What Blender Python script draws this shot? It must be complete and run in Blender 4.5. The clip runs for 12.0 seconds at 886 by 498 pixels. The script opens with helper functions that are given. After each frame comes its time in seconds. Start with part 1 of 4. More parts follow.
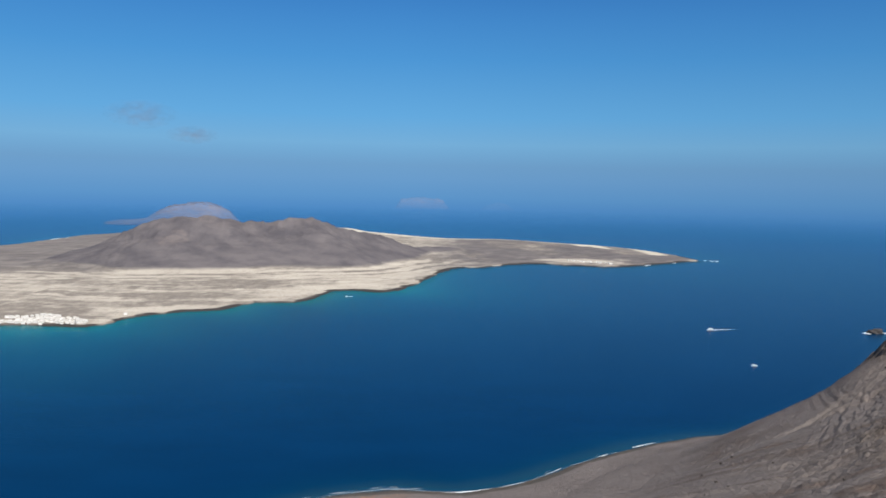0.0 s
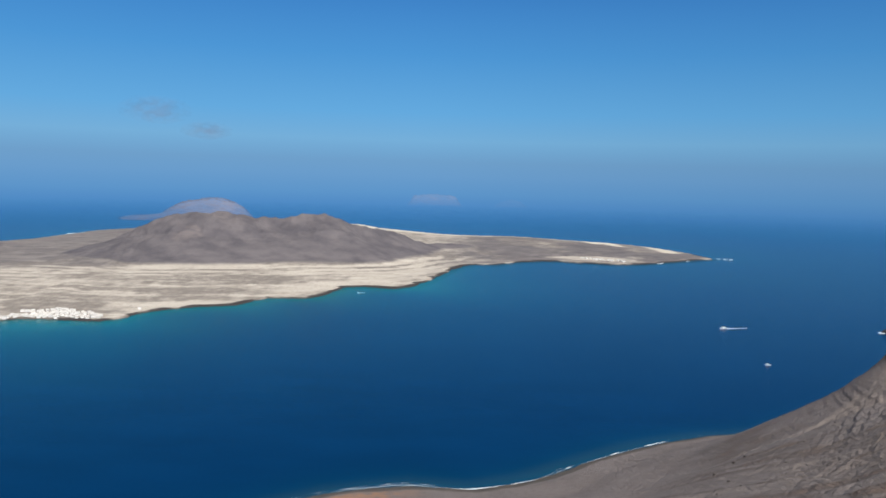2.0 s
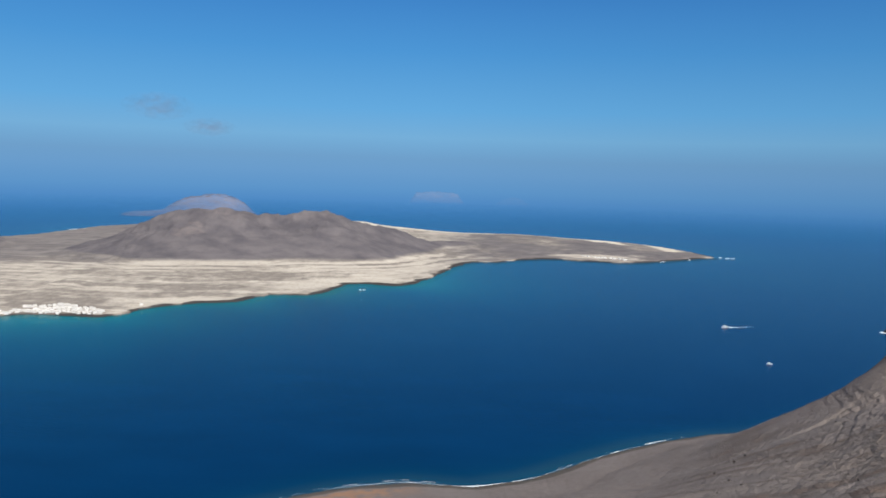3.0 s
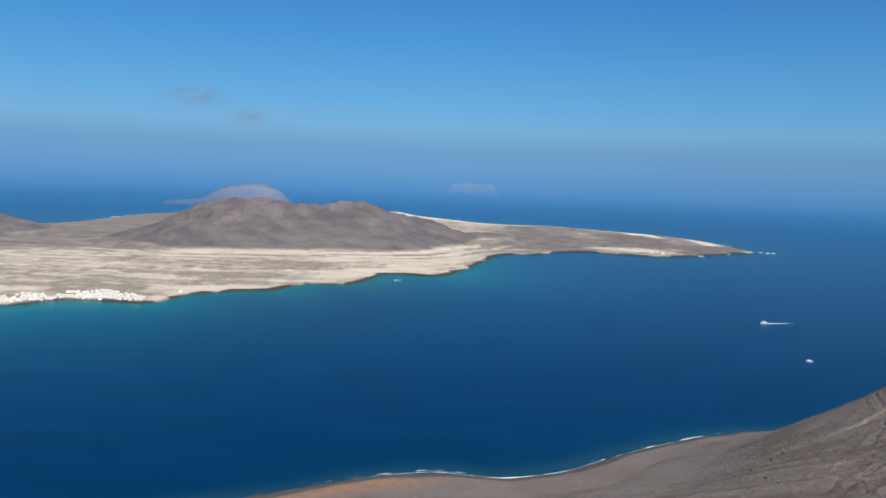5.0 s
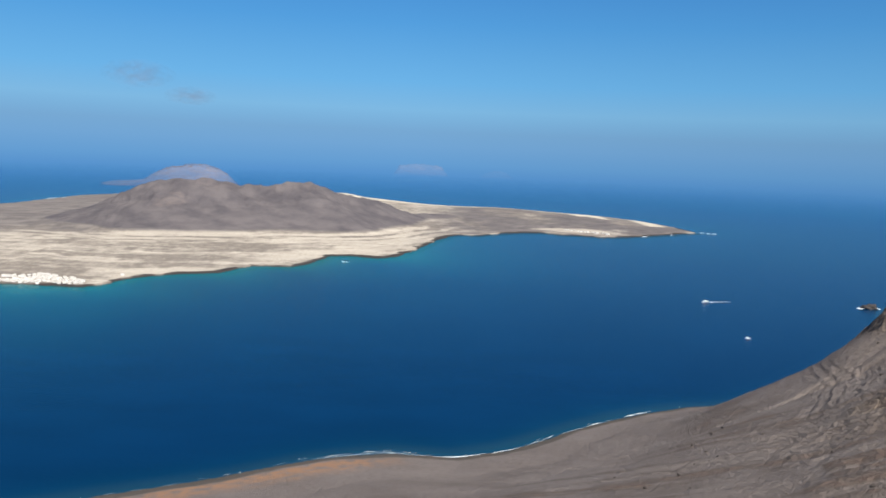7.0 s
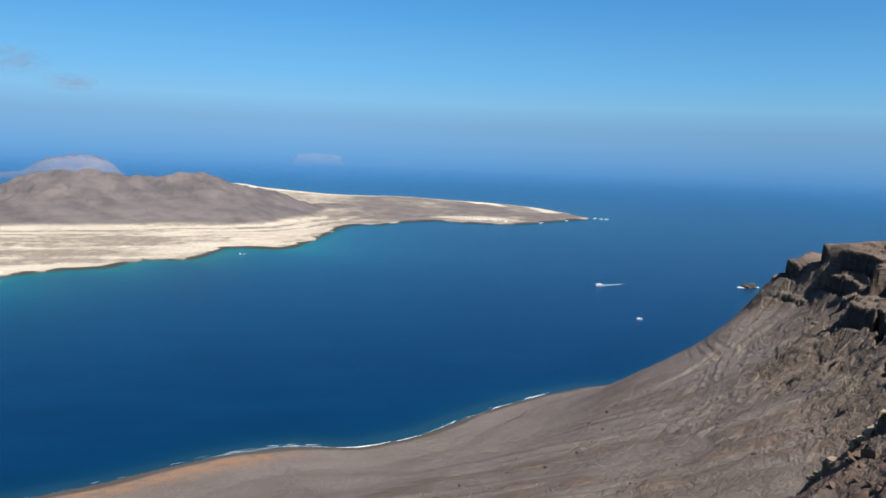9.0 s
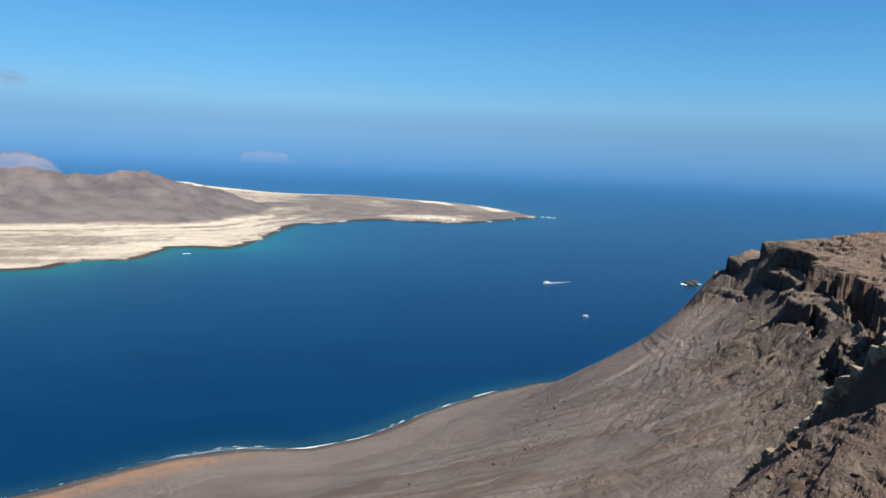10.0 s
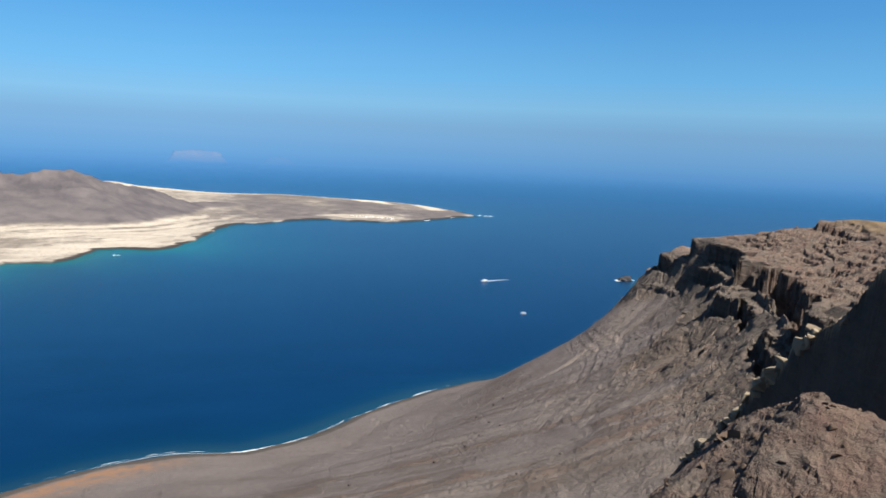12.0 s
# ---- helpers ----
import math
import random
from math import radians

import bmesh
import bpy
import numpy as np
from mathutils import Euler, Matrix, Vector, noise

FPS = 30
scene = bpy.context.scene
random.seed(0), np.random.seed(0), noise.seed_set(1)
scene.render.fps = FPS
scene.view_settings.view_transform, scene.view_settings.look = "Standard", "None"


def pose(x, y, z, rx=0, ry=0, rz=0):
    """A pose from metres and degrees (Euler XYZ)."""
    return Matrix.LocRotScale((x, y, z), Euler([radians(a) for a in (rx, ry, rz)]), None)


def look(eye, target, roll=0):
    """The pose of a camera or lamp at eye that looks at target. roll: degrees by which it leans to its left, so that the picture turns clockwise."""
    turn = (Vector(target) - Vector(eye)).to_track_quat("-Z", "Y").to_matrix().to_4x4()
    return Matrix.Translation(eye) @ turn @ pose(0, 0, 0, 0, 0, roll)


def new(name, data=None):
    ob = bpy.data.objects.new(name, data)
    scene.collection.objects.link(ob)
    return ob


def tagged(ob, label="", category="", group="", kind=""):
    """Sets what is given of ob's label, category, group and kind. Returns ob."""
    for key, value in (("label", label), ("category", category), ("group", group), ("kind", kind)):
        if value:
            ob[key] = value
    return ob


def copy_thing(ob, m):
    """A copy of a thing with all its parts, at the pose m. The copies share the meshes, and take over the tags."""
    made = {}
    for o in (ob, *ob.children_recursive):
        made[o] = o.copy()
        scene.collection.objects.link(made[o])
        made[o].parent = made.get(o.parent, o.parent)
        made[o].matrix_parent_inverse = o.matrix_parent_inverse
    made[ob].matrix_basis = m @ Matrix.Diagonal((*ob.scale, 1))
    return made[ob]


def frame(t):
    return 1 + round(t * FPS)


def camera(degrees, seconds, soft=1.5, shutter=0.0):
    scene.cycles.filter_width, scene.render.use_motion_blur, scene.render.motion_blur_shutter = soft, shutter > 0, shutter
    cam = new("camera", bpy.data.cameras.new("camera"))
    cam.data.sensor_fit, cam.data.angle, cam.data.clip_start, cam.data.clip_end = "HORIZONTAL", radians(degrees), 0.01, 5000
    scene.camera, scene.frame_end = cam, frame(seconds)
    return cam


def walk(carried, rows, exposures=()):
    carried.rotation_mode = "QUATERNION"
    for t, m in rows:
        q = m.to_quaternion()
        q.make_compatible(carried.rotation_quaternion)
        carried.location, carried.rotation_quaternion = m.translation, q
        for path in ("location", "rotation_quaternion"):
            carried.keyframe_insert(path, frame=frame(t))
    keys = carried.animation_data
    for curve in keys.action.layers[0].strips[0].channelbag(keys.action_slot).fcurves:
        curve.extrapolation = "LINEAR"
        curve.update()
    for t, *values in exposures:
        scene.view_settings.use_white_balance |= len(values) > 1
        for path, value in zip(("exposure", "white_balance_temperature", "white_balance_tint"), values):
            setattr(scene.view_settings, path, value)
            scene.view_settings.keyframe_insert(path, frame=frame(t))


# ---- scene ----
# A volcanic island across a strait, seen from a high cliff. All is built at one
# quarter of its true size, so that the far islands lie within the lens's reach.
EYE = 118.5

# ---- camera ----
cam = camera(58.5, 12.0, soft=1.66)
walk(cam, [
    (0.0, pose(0, 0, EYE, 85.70, -1.14, 0.01)),
    (0.5, pose(0, 0, EYE, 85.64, -1.53, 0.45)),
    (1.0, pose(0, 0, EYE, 85.38, -1.47, 0.83)),
    (1.5, pose(0, 0, EYE, 85.58, -0.92, 0.73)),
    (2.0, pose(0, 0, EYE, 85.45, -1.39, 0.93)),
    (2.5, pose(0, 0, EYE, 85.31, -1.60, 0.96)),
    (3.0, pose(0, 0, EYE, 85.26, -1.65, 1.08)),
    (3.2, pose(0, 0, EYE, 85.19, -1.65, 1.13)),
    (4.8, pose(0, 0, EYE, 84.59, -2.13, 3.32)),
    (5.0, pose(0, 0, EYE, 84.54, -2.09, 3.68)),
    (5.5, pose(0, 0, EYE, 83.99, -1.73, 4.42)),
    (6.0, pose(0, 0, EYE, 83.52, -1.70, 3.51)),
    (6.5, pose(0, 0, EYE, 83.42, -1.95, 2.29)),
    (7.0, pose(0, 0, EYE, 83.33, -2.29, -0.06)),
    (7.2, pose(0, 0, EYE, 83.28, -2.17, -1.13)),
    (8.8, pose(0, 0, EYE, 82.94, -2.02, -6.80)),
    (9.0, pose(0, 0, EYE, 82.79, -2.03, -7.37)),
    (9.5, pose(0, 0, EYE, 82.69, -1.99, -9.56)),
    (10.0, pose(0, 0, EYE, 82.84, -2.27, -11.10)),
    (10.5, pose(0, 0, EYE, 82.83, -2.49, -12.28)),
    (11.0, pose(0, 0, EYE, 82.79, -2.56, -13.23)),
    (11.5, pose(0, 0, EYE, 82.87, -2.29, -14.50)),
    (12.0, pose(0, 0, EYE, 82.94, -2.30, -15.61)),
], exposures=[(0, 0.48, 6350, 10), (3.0, 0.48, 6350, 10), (5.5, 0.54, 6430, 10), (6.5, 0.61, 6500, 10), (7.0, 0.66, 6550, 10), (9.0, 0.83, 6720, 10), (9.5, 0.85, 6740, 10), (12.0, 0.88, 6760, 10)])

# ---- light ----
SUN_AZ, SUN_EL = 147.0, 53.0   # degrees: clockwise from +y, above the horizon


def lin(r, g, b):
    """Linear colour of an 8-bit display colour."""
    return tuple((c / 255 / 12.92) if c < 10.3 else ((c / 255 + 0.055) / 1.055) ** 2.4 for c in (r, g, b)) + (1.0,)


def make_world():
    world = bpy.data.worlds.new("sky")
    scene.world = world
    world.use_nodes = True
    nt = world.node_tree
    nt.nodes.clear()
    out = nt.nodes.new("ShaderNodeOutputWorld")
    bg = nt.nodes.new("ShaderNodeBackground")
    sky = nt.nodes.new("ShaderNodeTexSky")
    sky.sky_type, sky.sun_disc = "NISHITA", False
    sky.sun_elevation, sky.sun_rotation = radians(SUN_EL), radians(SUN_AZ)
    sky.altitude = 470
    dim = nt.nodes.new("ShaderNodeVectorMath")
    dim.operation = "SCALE"
    dim.inputs["Scale"].default_value = 0.024
    coord = nt.nodes.new("ShaderNodeTexCoord")
    sep = nt.nodes.new("ShaderNodeSeparateXYZ")
    nt.links.new(coord.outputs["Generated"], sep.inputs[0])
    height = nt.nodes.new("ShaderNodeMapRange")
    height.inputs["From Min"].default_value, height.inputs["From Max"].default_value = -0.05, 0.25
    nt.links.new(sep.outputs["Z"], height.inputs["Value"])
    # the layer of marine haze over the horizon, by height
    ramp = nt.nodes.new("ShaderNodeValToRGB")
    stops = [(-0.05, lin(46, 122, 187)), (-0.024, lin(82, 138, 193)), (-0.010, lin(94, 148, 198)), (0.012, lin(106, 155, 200)), (0.030, lin(111, 158, 199)),
             (0.056, lin(118, 173, 213)), (0.09, lin(101, 168, 218)), (0.16, lin(78, 149, 209)), (0.25, lin(57, 122, 192))]
    el = ramp.color_ramp.elements
    while len(el) < len(stops):
        el.new(0.5)
    for e, (z, c) in zip(el, stops):
        e.position, e.color = (z + 0.05) / 0.3, c
    nt.links.new(height.outputs[0], ramp.inputs[0])
    blend = nt.nodes.new("ShaderNodeMapRange")
    blend.interpolation_type = "SMOOTHSTEP"
    blend.inputs["From Min"].default_value, blend.inputs["From Max"].default_value = 0.2, 0.5
    nt.links.new(sep.outputs["Z"], blend.inputs["Value"])
    mix = nt.nodes.new("ShaderNodeMix")
    mix.data_type = "RGBA"
    nt.links.new(blend.outputs[0], mix.inputs[0])
    nt.links.new(sky.outputs[0], dim.inputs[0])
    # the sky deepens towards the east
    east = nt.nodes.new("ShaderNodeMapRange")
    for key, v in (("From Min", -0.05), ("From Max", 0.5), ("To Min", 1.0), ("To Max", 0.87)):
        east.inputs[key].default_value = v
    nt.links.new(sep.outputs["X"], east.inputs["Value"])
    tone = nt.nodes.new("ShaderNodeVectorMath")
    tone.operation = "SCALE"
    nt.links.new(ramp.outputs[0], tone.inputs[0])
    nt.links.new(east.outputs[0], tone.inputs["Scale"])
    nt.links.new(tone.outputs[0], mix.inputs[6])
    nt.links.new(dim.outputs[0], mix.inputs[7])
    bg.inputs["Strength"].default_value = 0.732
    nt.links.new(mix.outputs[2], bg.inputs["Color"])
    nt.links.new(bg.outputs[0], out.inputs["Surface"])


make_world()
sun = new("sun", bpy.data.lights.new("sun", "SUN"))
sun.data.energy, sun.data.angle, sun.data.color = 5.0, radians(0.5), (1.0, 0.95, 0.88)
_a, _e = radians(SUN_AZ), radians(SUN_EL)
sun.matrix_world = look((0, 0, 400), (-math.sin(_a) * math.cos(_e), -math.cos(_a) * math.cos(_e), 400 - math.sin(_e)))


# ---- noise and plan helpers ----
def hash2(i, j, seed):
    h = (i.astype(np.int64) * 374761393 + j.astype(np.int64) * 668265263 + seed * 982451653) & 0xFFFFFFFF
    h = ((h ^ (h >> 13)) * 1274126177) & 0xFFFFFFFF
    h = h ^ (h >> 16)
    return (h & 0xFFFFFF) / float(0xFFFFFF)


def vnoise(x, y, seed=0):
    i, j = np.floor(x), np.floor(y)
    u, v = x - i, y - j
    u, v = u * u * u * (u * (6 * u - 15) + 10), v * v * v * (v * (6 * v - 15) + 10)
    a, b, c, d = hash2(i, j, seed), hash2(i + 1, j, seed), hash2(i, j + 1, seed), hash2(i + 1, j + 1, seed)
    return 2 * (a * (1 - u) * (1 - v) + b * u * (1 - v) + c * (1 - u) * v + d * u * v) - 1


def fbm(x, y, size, octaves=4, seed=0, ridged=False):
    """Fractal noise, about -1 to 1; size is the largest feature."""
    total, amp, f, norm = 0, 1.0, 1.0 / size, 0
    for k in range(octaves):
        n = vnoise(x * f + 17.3 * k, y * f - 9.1 * k, seed + k)
        total = total + amp * (1 - 2 * np.abs(n) if ridged else n)
        norm, amp, f = norm + amp, amp * 0.52, f * 2.03
    return total / norm


def blocks(x, y, size, seed, where=None):
    """Broken blocks: each cell of an uneven net has a height of its own, about -1 to 1, and a slight tilt."""
    if where is not None:
        out = np.zeros(x.shape)
        out[where] = blocks(x[where], y[where], size, seed)
        return out
    u, v = x / size, y / size
    i, j = np.floor(u), np.floor(v)
    best, value = np.full(u.shape, 9.0), np.zeros(u.shape)
    for di in (-1, 0, 1):
        for dj in (-1, 0, 1):
            a, c = i + di, j + dj
            px, py = u - a - hash2(a, c, seed), v - c - hash2(a, c, seed + 1)
            d = px * px + py * py
            near = d < best
            best = np.where(near, d, best)
            tilt = (hash2(a, c, seed + 3) - 0.5) * px + (hash2(a, c, seed + 4) - 0.5) * py
            value = np.where(near, 2 * hash2(a, c, seed + 2) - 1 + 1.2 * tilt, value)
    return value


def smooth(x, a, b):
    t = np.clip((x - a) / (b - a), 0, 1)
    return t * t * (3 - 2 * t)


def spline(points, step):
    """A Catmull-Rom line through the points (with any further columns), at about even steps."""
    p = np.array(points, float)
    q = np.vstack([2 * p[0] - p[1], p, 2 * p[-1] - p[-2]])
    out = []
    for k in range(1, len(q) - 2):
        n = max(1, int(np.linalg.norm(q[k + 1, :2] - q[k, :2]) / step))
        t = (np.arange(n) / n)[:, None]
        a, b, c, d = q[k - 1], q[k], q[k + 1], q[k + 2]
        out.append(0.5 * (2 * b + (c - a) * t + (2 * a - 5 * b + 4 * c - d) * t * t + (3 * b - a - 3 * c + d) * t ** 3))
    return np.vstack(out + [p[-1:]])


def line_distance(x, y, line):
    """Distance to a line of points, and the place along it (in points)."""
    best, where = np.full(x.shape, 1e12), np.zeros(x.shape)
    for k in range(len(line) - 1):
        ax, ay = line[k, 0], line[k, 1]
        dx, dy = line[k + 1, 0] - ax, line[k + 1, 1] - ay
        t = np.clip(((x - ax) * dx + (y - ay) * dy) / (dx * dx + dy * dy), 0, 1)
        d = (x - ax - t * dx) ** 2 + (y - ay - t * dy) ** 2
        near = d < best
        best[near] = d[near]
        where[near] = k + t[near]
    return np.sqrt(best), where


def inside(x, y, poly):
    hit = np.zeros(x.shape, bool)
    n = len(poly)
    for k in range(n):
        (ax, ay), (bx, by) = poly[k, :2], poly[(k + 1) % n, :2]
        if ay != by:
            hit ^= ((ay > y) != (by > y)) & (x < (bx - ax) * (y - ay) / (by - ay) + ax)
    return hit


def sheet(name, x, y, z, material, keep=None, attributes=None, closed=False, facet=None):
    """A mesh from a grid of points; quads whose corners are all outside keep are left away."""
    rows, cols = x.shape
    idx = np.arange(rows * cols).reshape(rows, cols)
    if closed:
        idx = np.hstack([idx, idx[:, :1]])
    quads = np.stack([idx[:-1, :-1], idx[:-1, 1:], idx[1:, 1:], idx[1:, :-1]], -1).reshape(-1, 4)
    if keep is not None:
        quads = quads[keep.ravel()[quads].any(1)]
    used = np.unique(quads)
    remap = np.zeros(rows * cols, np.int64)
    remap[used] = np.arange(len(used))
    quads = remap[quads]
    me = bpy.data.meshes.new(name)
    me.vertices.add(len(used))
    me.vertices.foreach_set("co", np.stack([x.ravel()[used], y.ravel()[used], z.ravel()[used]], -1).astype(np.float32).ravel())
    me.loops.add(quads.size)
    me.loops.foreach_set("vertex_index", quads.ravel().astype(np.int32))
    me.polygons.add(len(quads))
    me.polygons.foreach_set("loop_start", np.arange(0, quads.size, 4, dtype=np.int32))
    soft = np.ones(len(quads), bool) if facet is None else ~facet.ravel()[used][quads].any(1)
    me.polygons.foreach_set("use_smooth", soft)
    me.update(calc_edges=True)
    for key, values in (attributes or {}).items():
        me.attributes.new(key, "FLOAT", "POINT").data.foreach_set("value", values.ravel()[used].astype(np.float32))
    me.materials.append(material)
    return new(name, me)


def fan(azimuths, radii):
    """A grid of points round the lookout: azimuth clockwise from +y in degrees, and distance."""
    a, r = np.meshgrid(np.radians(azimuths), radii)
    return np.sin(a) * r, np.cos(a) * r


def polar(az, d, z):
    return (math.sin(radians(az)) * d, math.cos(radians(az)) * d, z)


# ---- materials ----
class Shader:
    """A short way to write a node material."""

    def __init__(self, name, roughness=0.9, specular=0.3, metallic=0.0):
        self.m = bpy.data.materials.new(name)
        self.m.use_nodes = True
        self.t = self.m.node_tree
        self.b = self.t.nodes["Principled BSDF"]
        self.b.inputs["Roughness"].default_value = roughness
        self.b.inputs["Specular IOR Level"].default_value = specular
        self.b.inputs["Metallic"].default_value = metallic

    def put(self, socket, value):
        if hasattr(value, "is_output"):
            self.t.links.new(value, socket)
        else:
            socket.default_value = value

    def position(self, stretch=(1, 1, 1)):
        g = self.t.nodes.new("ShaderNodeNewGeometry")
        m = self.t.nodes.new("ShaderNodeVectorMath")
        m.operation = "MULTIPLY"
        m.inputs[1].default_value = stretch
        self.t.links.new(g.outputs["Position"], m.inputs[0])
        return m.outputs[0]

    def noise(self, scale, detail=4.0, stretch=(1, 1, 1), rough=0.55):
        n = self.t.nodes.new("ShaderNodeTexNoise")
        n.inputs["Scale"].default_value, n.inputs["Detail"].default_value = scale, detail
        n.inputs["Roughness"].default_value = rough
        self.t.links.new(self.position(stretch), n.inputs["Vector"])
        return n.outputs["Fac"]

    def attribute(self, name):
        a = self.t.nodes.new("ShaderNodeAttribute")
        a.attribute_name = name
        return a.outputs["Fac"]

    def range(self, value, lo, hi, to_lo=0.0, to_hi=1.0):
        r = self.t.nodes.new("ShaderNodeMapRange")
        self.put(r.inputs["Value"], value)
        for key, v in (("From Min", lo), ("From Max", hi), ("To Min", to_lo), ("To Max", to_hi)):
            r.inputs[key].default_value = v
        return r.outputs[0]

    def math(self, op, a, b):
        n = self.t.nodes.new("ShaderNodeMath")
        n.operation = op
        self.put(n.inputs[0], a), self.put(n.inputs[1], b)
        return n.outputs[0]

    def mix(self, fac, a, b):
        n = self.t.nodes.new("ShaderNodeMix")
        n.data_type = "RGBA"
        self.put(n.inputs[0], fac), self.put(n.inputs[6], a), self.put(n.inputs[7], b)
        return n.outputs[2]

    def color(self, value):
        self.put(self.b.inputs["Base Color"], value)
        return self

    def bump(self, height, strength, distance):
        n = self.t.nodes.new("ShaderNodeBump")
        n.inputs["Strength"].default_value, n.inputs["Distance"].default_value = strength, distance
        self.t.links.new(height, n.inputs["Height"])
        self.t.links.new(n.outputs[0], self.b.inputs["Normal"])
        return self


def sea_material():
    s = Shader("sea_water", roughness=0.20, specular=0.05)
    s.b.inputs["IOR"].default_value = 1.33
    swell = s.noise(0.012, 3, (1, 2.2, 1))
    deep = s.mix(s.range(swell, 0.35, 0.65), (0.0004, 0.0182, 0.0648, 1), (0.0006, 0.0216, 0.0755, 1))
    deep = s.mix(s.attribute("deep"), deep, (0.0004, 0.0160, 0.0580, 1))
    c = s.mix(s.attribute("shallow"), deep, (0.0035, 0.098, 0.120, 1))
    c = s.mix(s.attribute("bed"), c, (0.04026, 0.0549, 0.0549, 1))
    s.color(c)
    s.bump(s.noise(0.35, 4, (1, 1.6, 1)), 0.12, 1.0)
    s.put(s.b.inputs["Alpha"], s.attribute("clear"))   # haze imitated by alpha: the far sea fades into the sky colour
    return s.m


def slope_material():
    """Grey-brown scree and layered basalt of the great cliff."""
    s = Shader("basalt_scree", roughness=0.95, specular=0.15)
    rock, rust, soil = s.attribute("rock"), s.attribute("rust"), s.attribute("soil")
    coarse, fine = s.noise(0.035, 5), s.noise(0.6, 6)
    scree = s.mix(s.range(coarse, 0.3, 0.7), (0.140, 0.1210, 0.1175, 1), (0.181, 0.1600, 0.1575, 1))
    scree = s.mix(s.range(s.attribute("streak"), 0.1, 0.7, 0, 0.75), scree, (0.213, 0.1825, 0.1680, 1))
    scree = s.mix(s.range(s.attribute("streak"), -0.15, -0.6, 0, 0.7), scree, (0.09198, 0.07541, 0.06936, 1))
    scree = s.mix(s.range(fine, 0.45, 0.75, 0, 0.38), scree, (0.07946, 0.06922, 0.0654, 1))
    stone = s.mix(s.range(s.noise(0.11, 7, (1, 1, 3)), 0.35, 0.65), (0.120, 0.102, 0.091, 1), (0.190, 0.160, 0.137, 1))
    stone = s.mix(s.range(s.noise(0.9, 6, (1, 1, 2)), 0.45, 0.75, 0, 0.5), stone, (0.070, 0.058, 0.052, 1))
    stone = s.mix(s.math("MULTIPLY", s.attribute("basalt"), 0.75), stone, (0.066, 0.057, 0.052, 1))   # massive dark lava, with the shade of steep faces put into its colour
    # dark spots set by noise paint the shade of crevices into the stone
    crevice_shade = s.math("MULTIPLY", s.range(s.noise(0.75, 8, (1, 1, 2.2), 0.7), 0.52, 0.60), s.range(s.noise(0.06, 3), 0.35, 0.6, 0.3, 1.0))
    stone = s.mix(s.math("MULTIPLY", crevice_shade, 0.4), stone, (0.030, 0.025, 0.023, 1))
    seam = s.range(s.noise(0.42, 5, (0.12, 0.12, 2.4), 0.6), 0.5, 0.62, 0, 0.5)   # level bedding seams
    stone = s.mix(seam, stone, (0.050, 0.043, 0.040, 1))
    stone = s.mix(s.range(s.noise(3.4, 7, (1, 1, 1.6), 0.7), 0.5, 0.64, 0, 0.4), stone, (0.060, 0.050, 0.045, 1))
    pebble = s.range(s.noise(1.5, 7, (1, 1, 1), 0.7), 0.55, 0.65, 0, 0.6)
    scree = s.mix(s.math("MULTIPLY", pebble, s.attribute("stony")), scree, (0.055, 0.044, 0.037, 1))
    c = s.mix(rock, scree, stone)
    c = s.mix(s.math("MULTIPLY", rust, s.range(s.noise(0.3, 7), 0.36, 0.60)), c, s.mix(s.range(s.noise(0.7, 6), 0.4, 0.6), (0.134, 0.086, 0.073, 1), (0.178, 0.130, 0.105, 1)))
    c = s.mix(s.math("MULTIPLY", soil, s.range(s.noise(0.22, 6), 0.36, 0.56)), c, (0.262, 0.158, 0.105, 1))
    c = s.mix(s.math("MULTIPLY", s.attribute("turf"), s.range(s.noise(0.15, 5), 0.3, 0.6)), c, (0.1976, 0.1464, 0.08052, 1))
    c = s.mix(s.attribute("pale"), c, (0.34, 0.285, 0.205, 1))
    c = s.mix(s.attribute("beach"), c, (0.07686, 0.06954, 0.06442, 1))
    s.color(c)
    relief = s.math("ADD", s.noise(0.5, 6, (1, 1, 1.5), 0.6), s.math("MULTIPLY", s.noise(2.6, 7, (1, 1, 1.6), 0.65), 0.45))
    s.bump(relief, 0.75, 1.5)
    return s.m


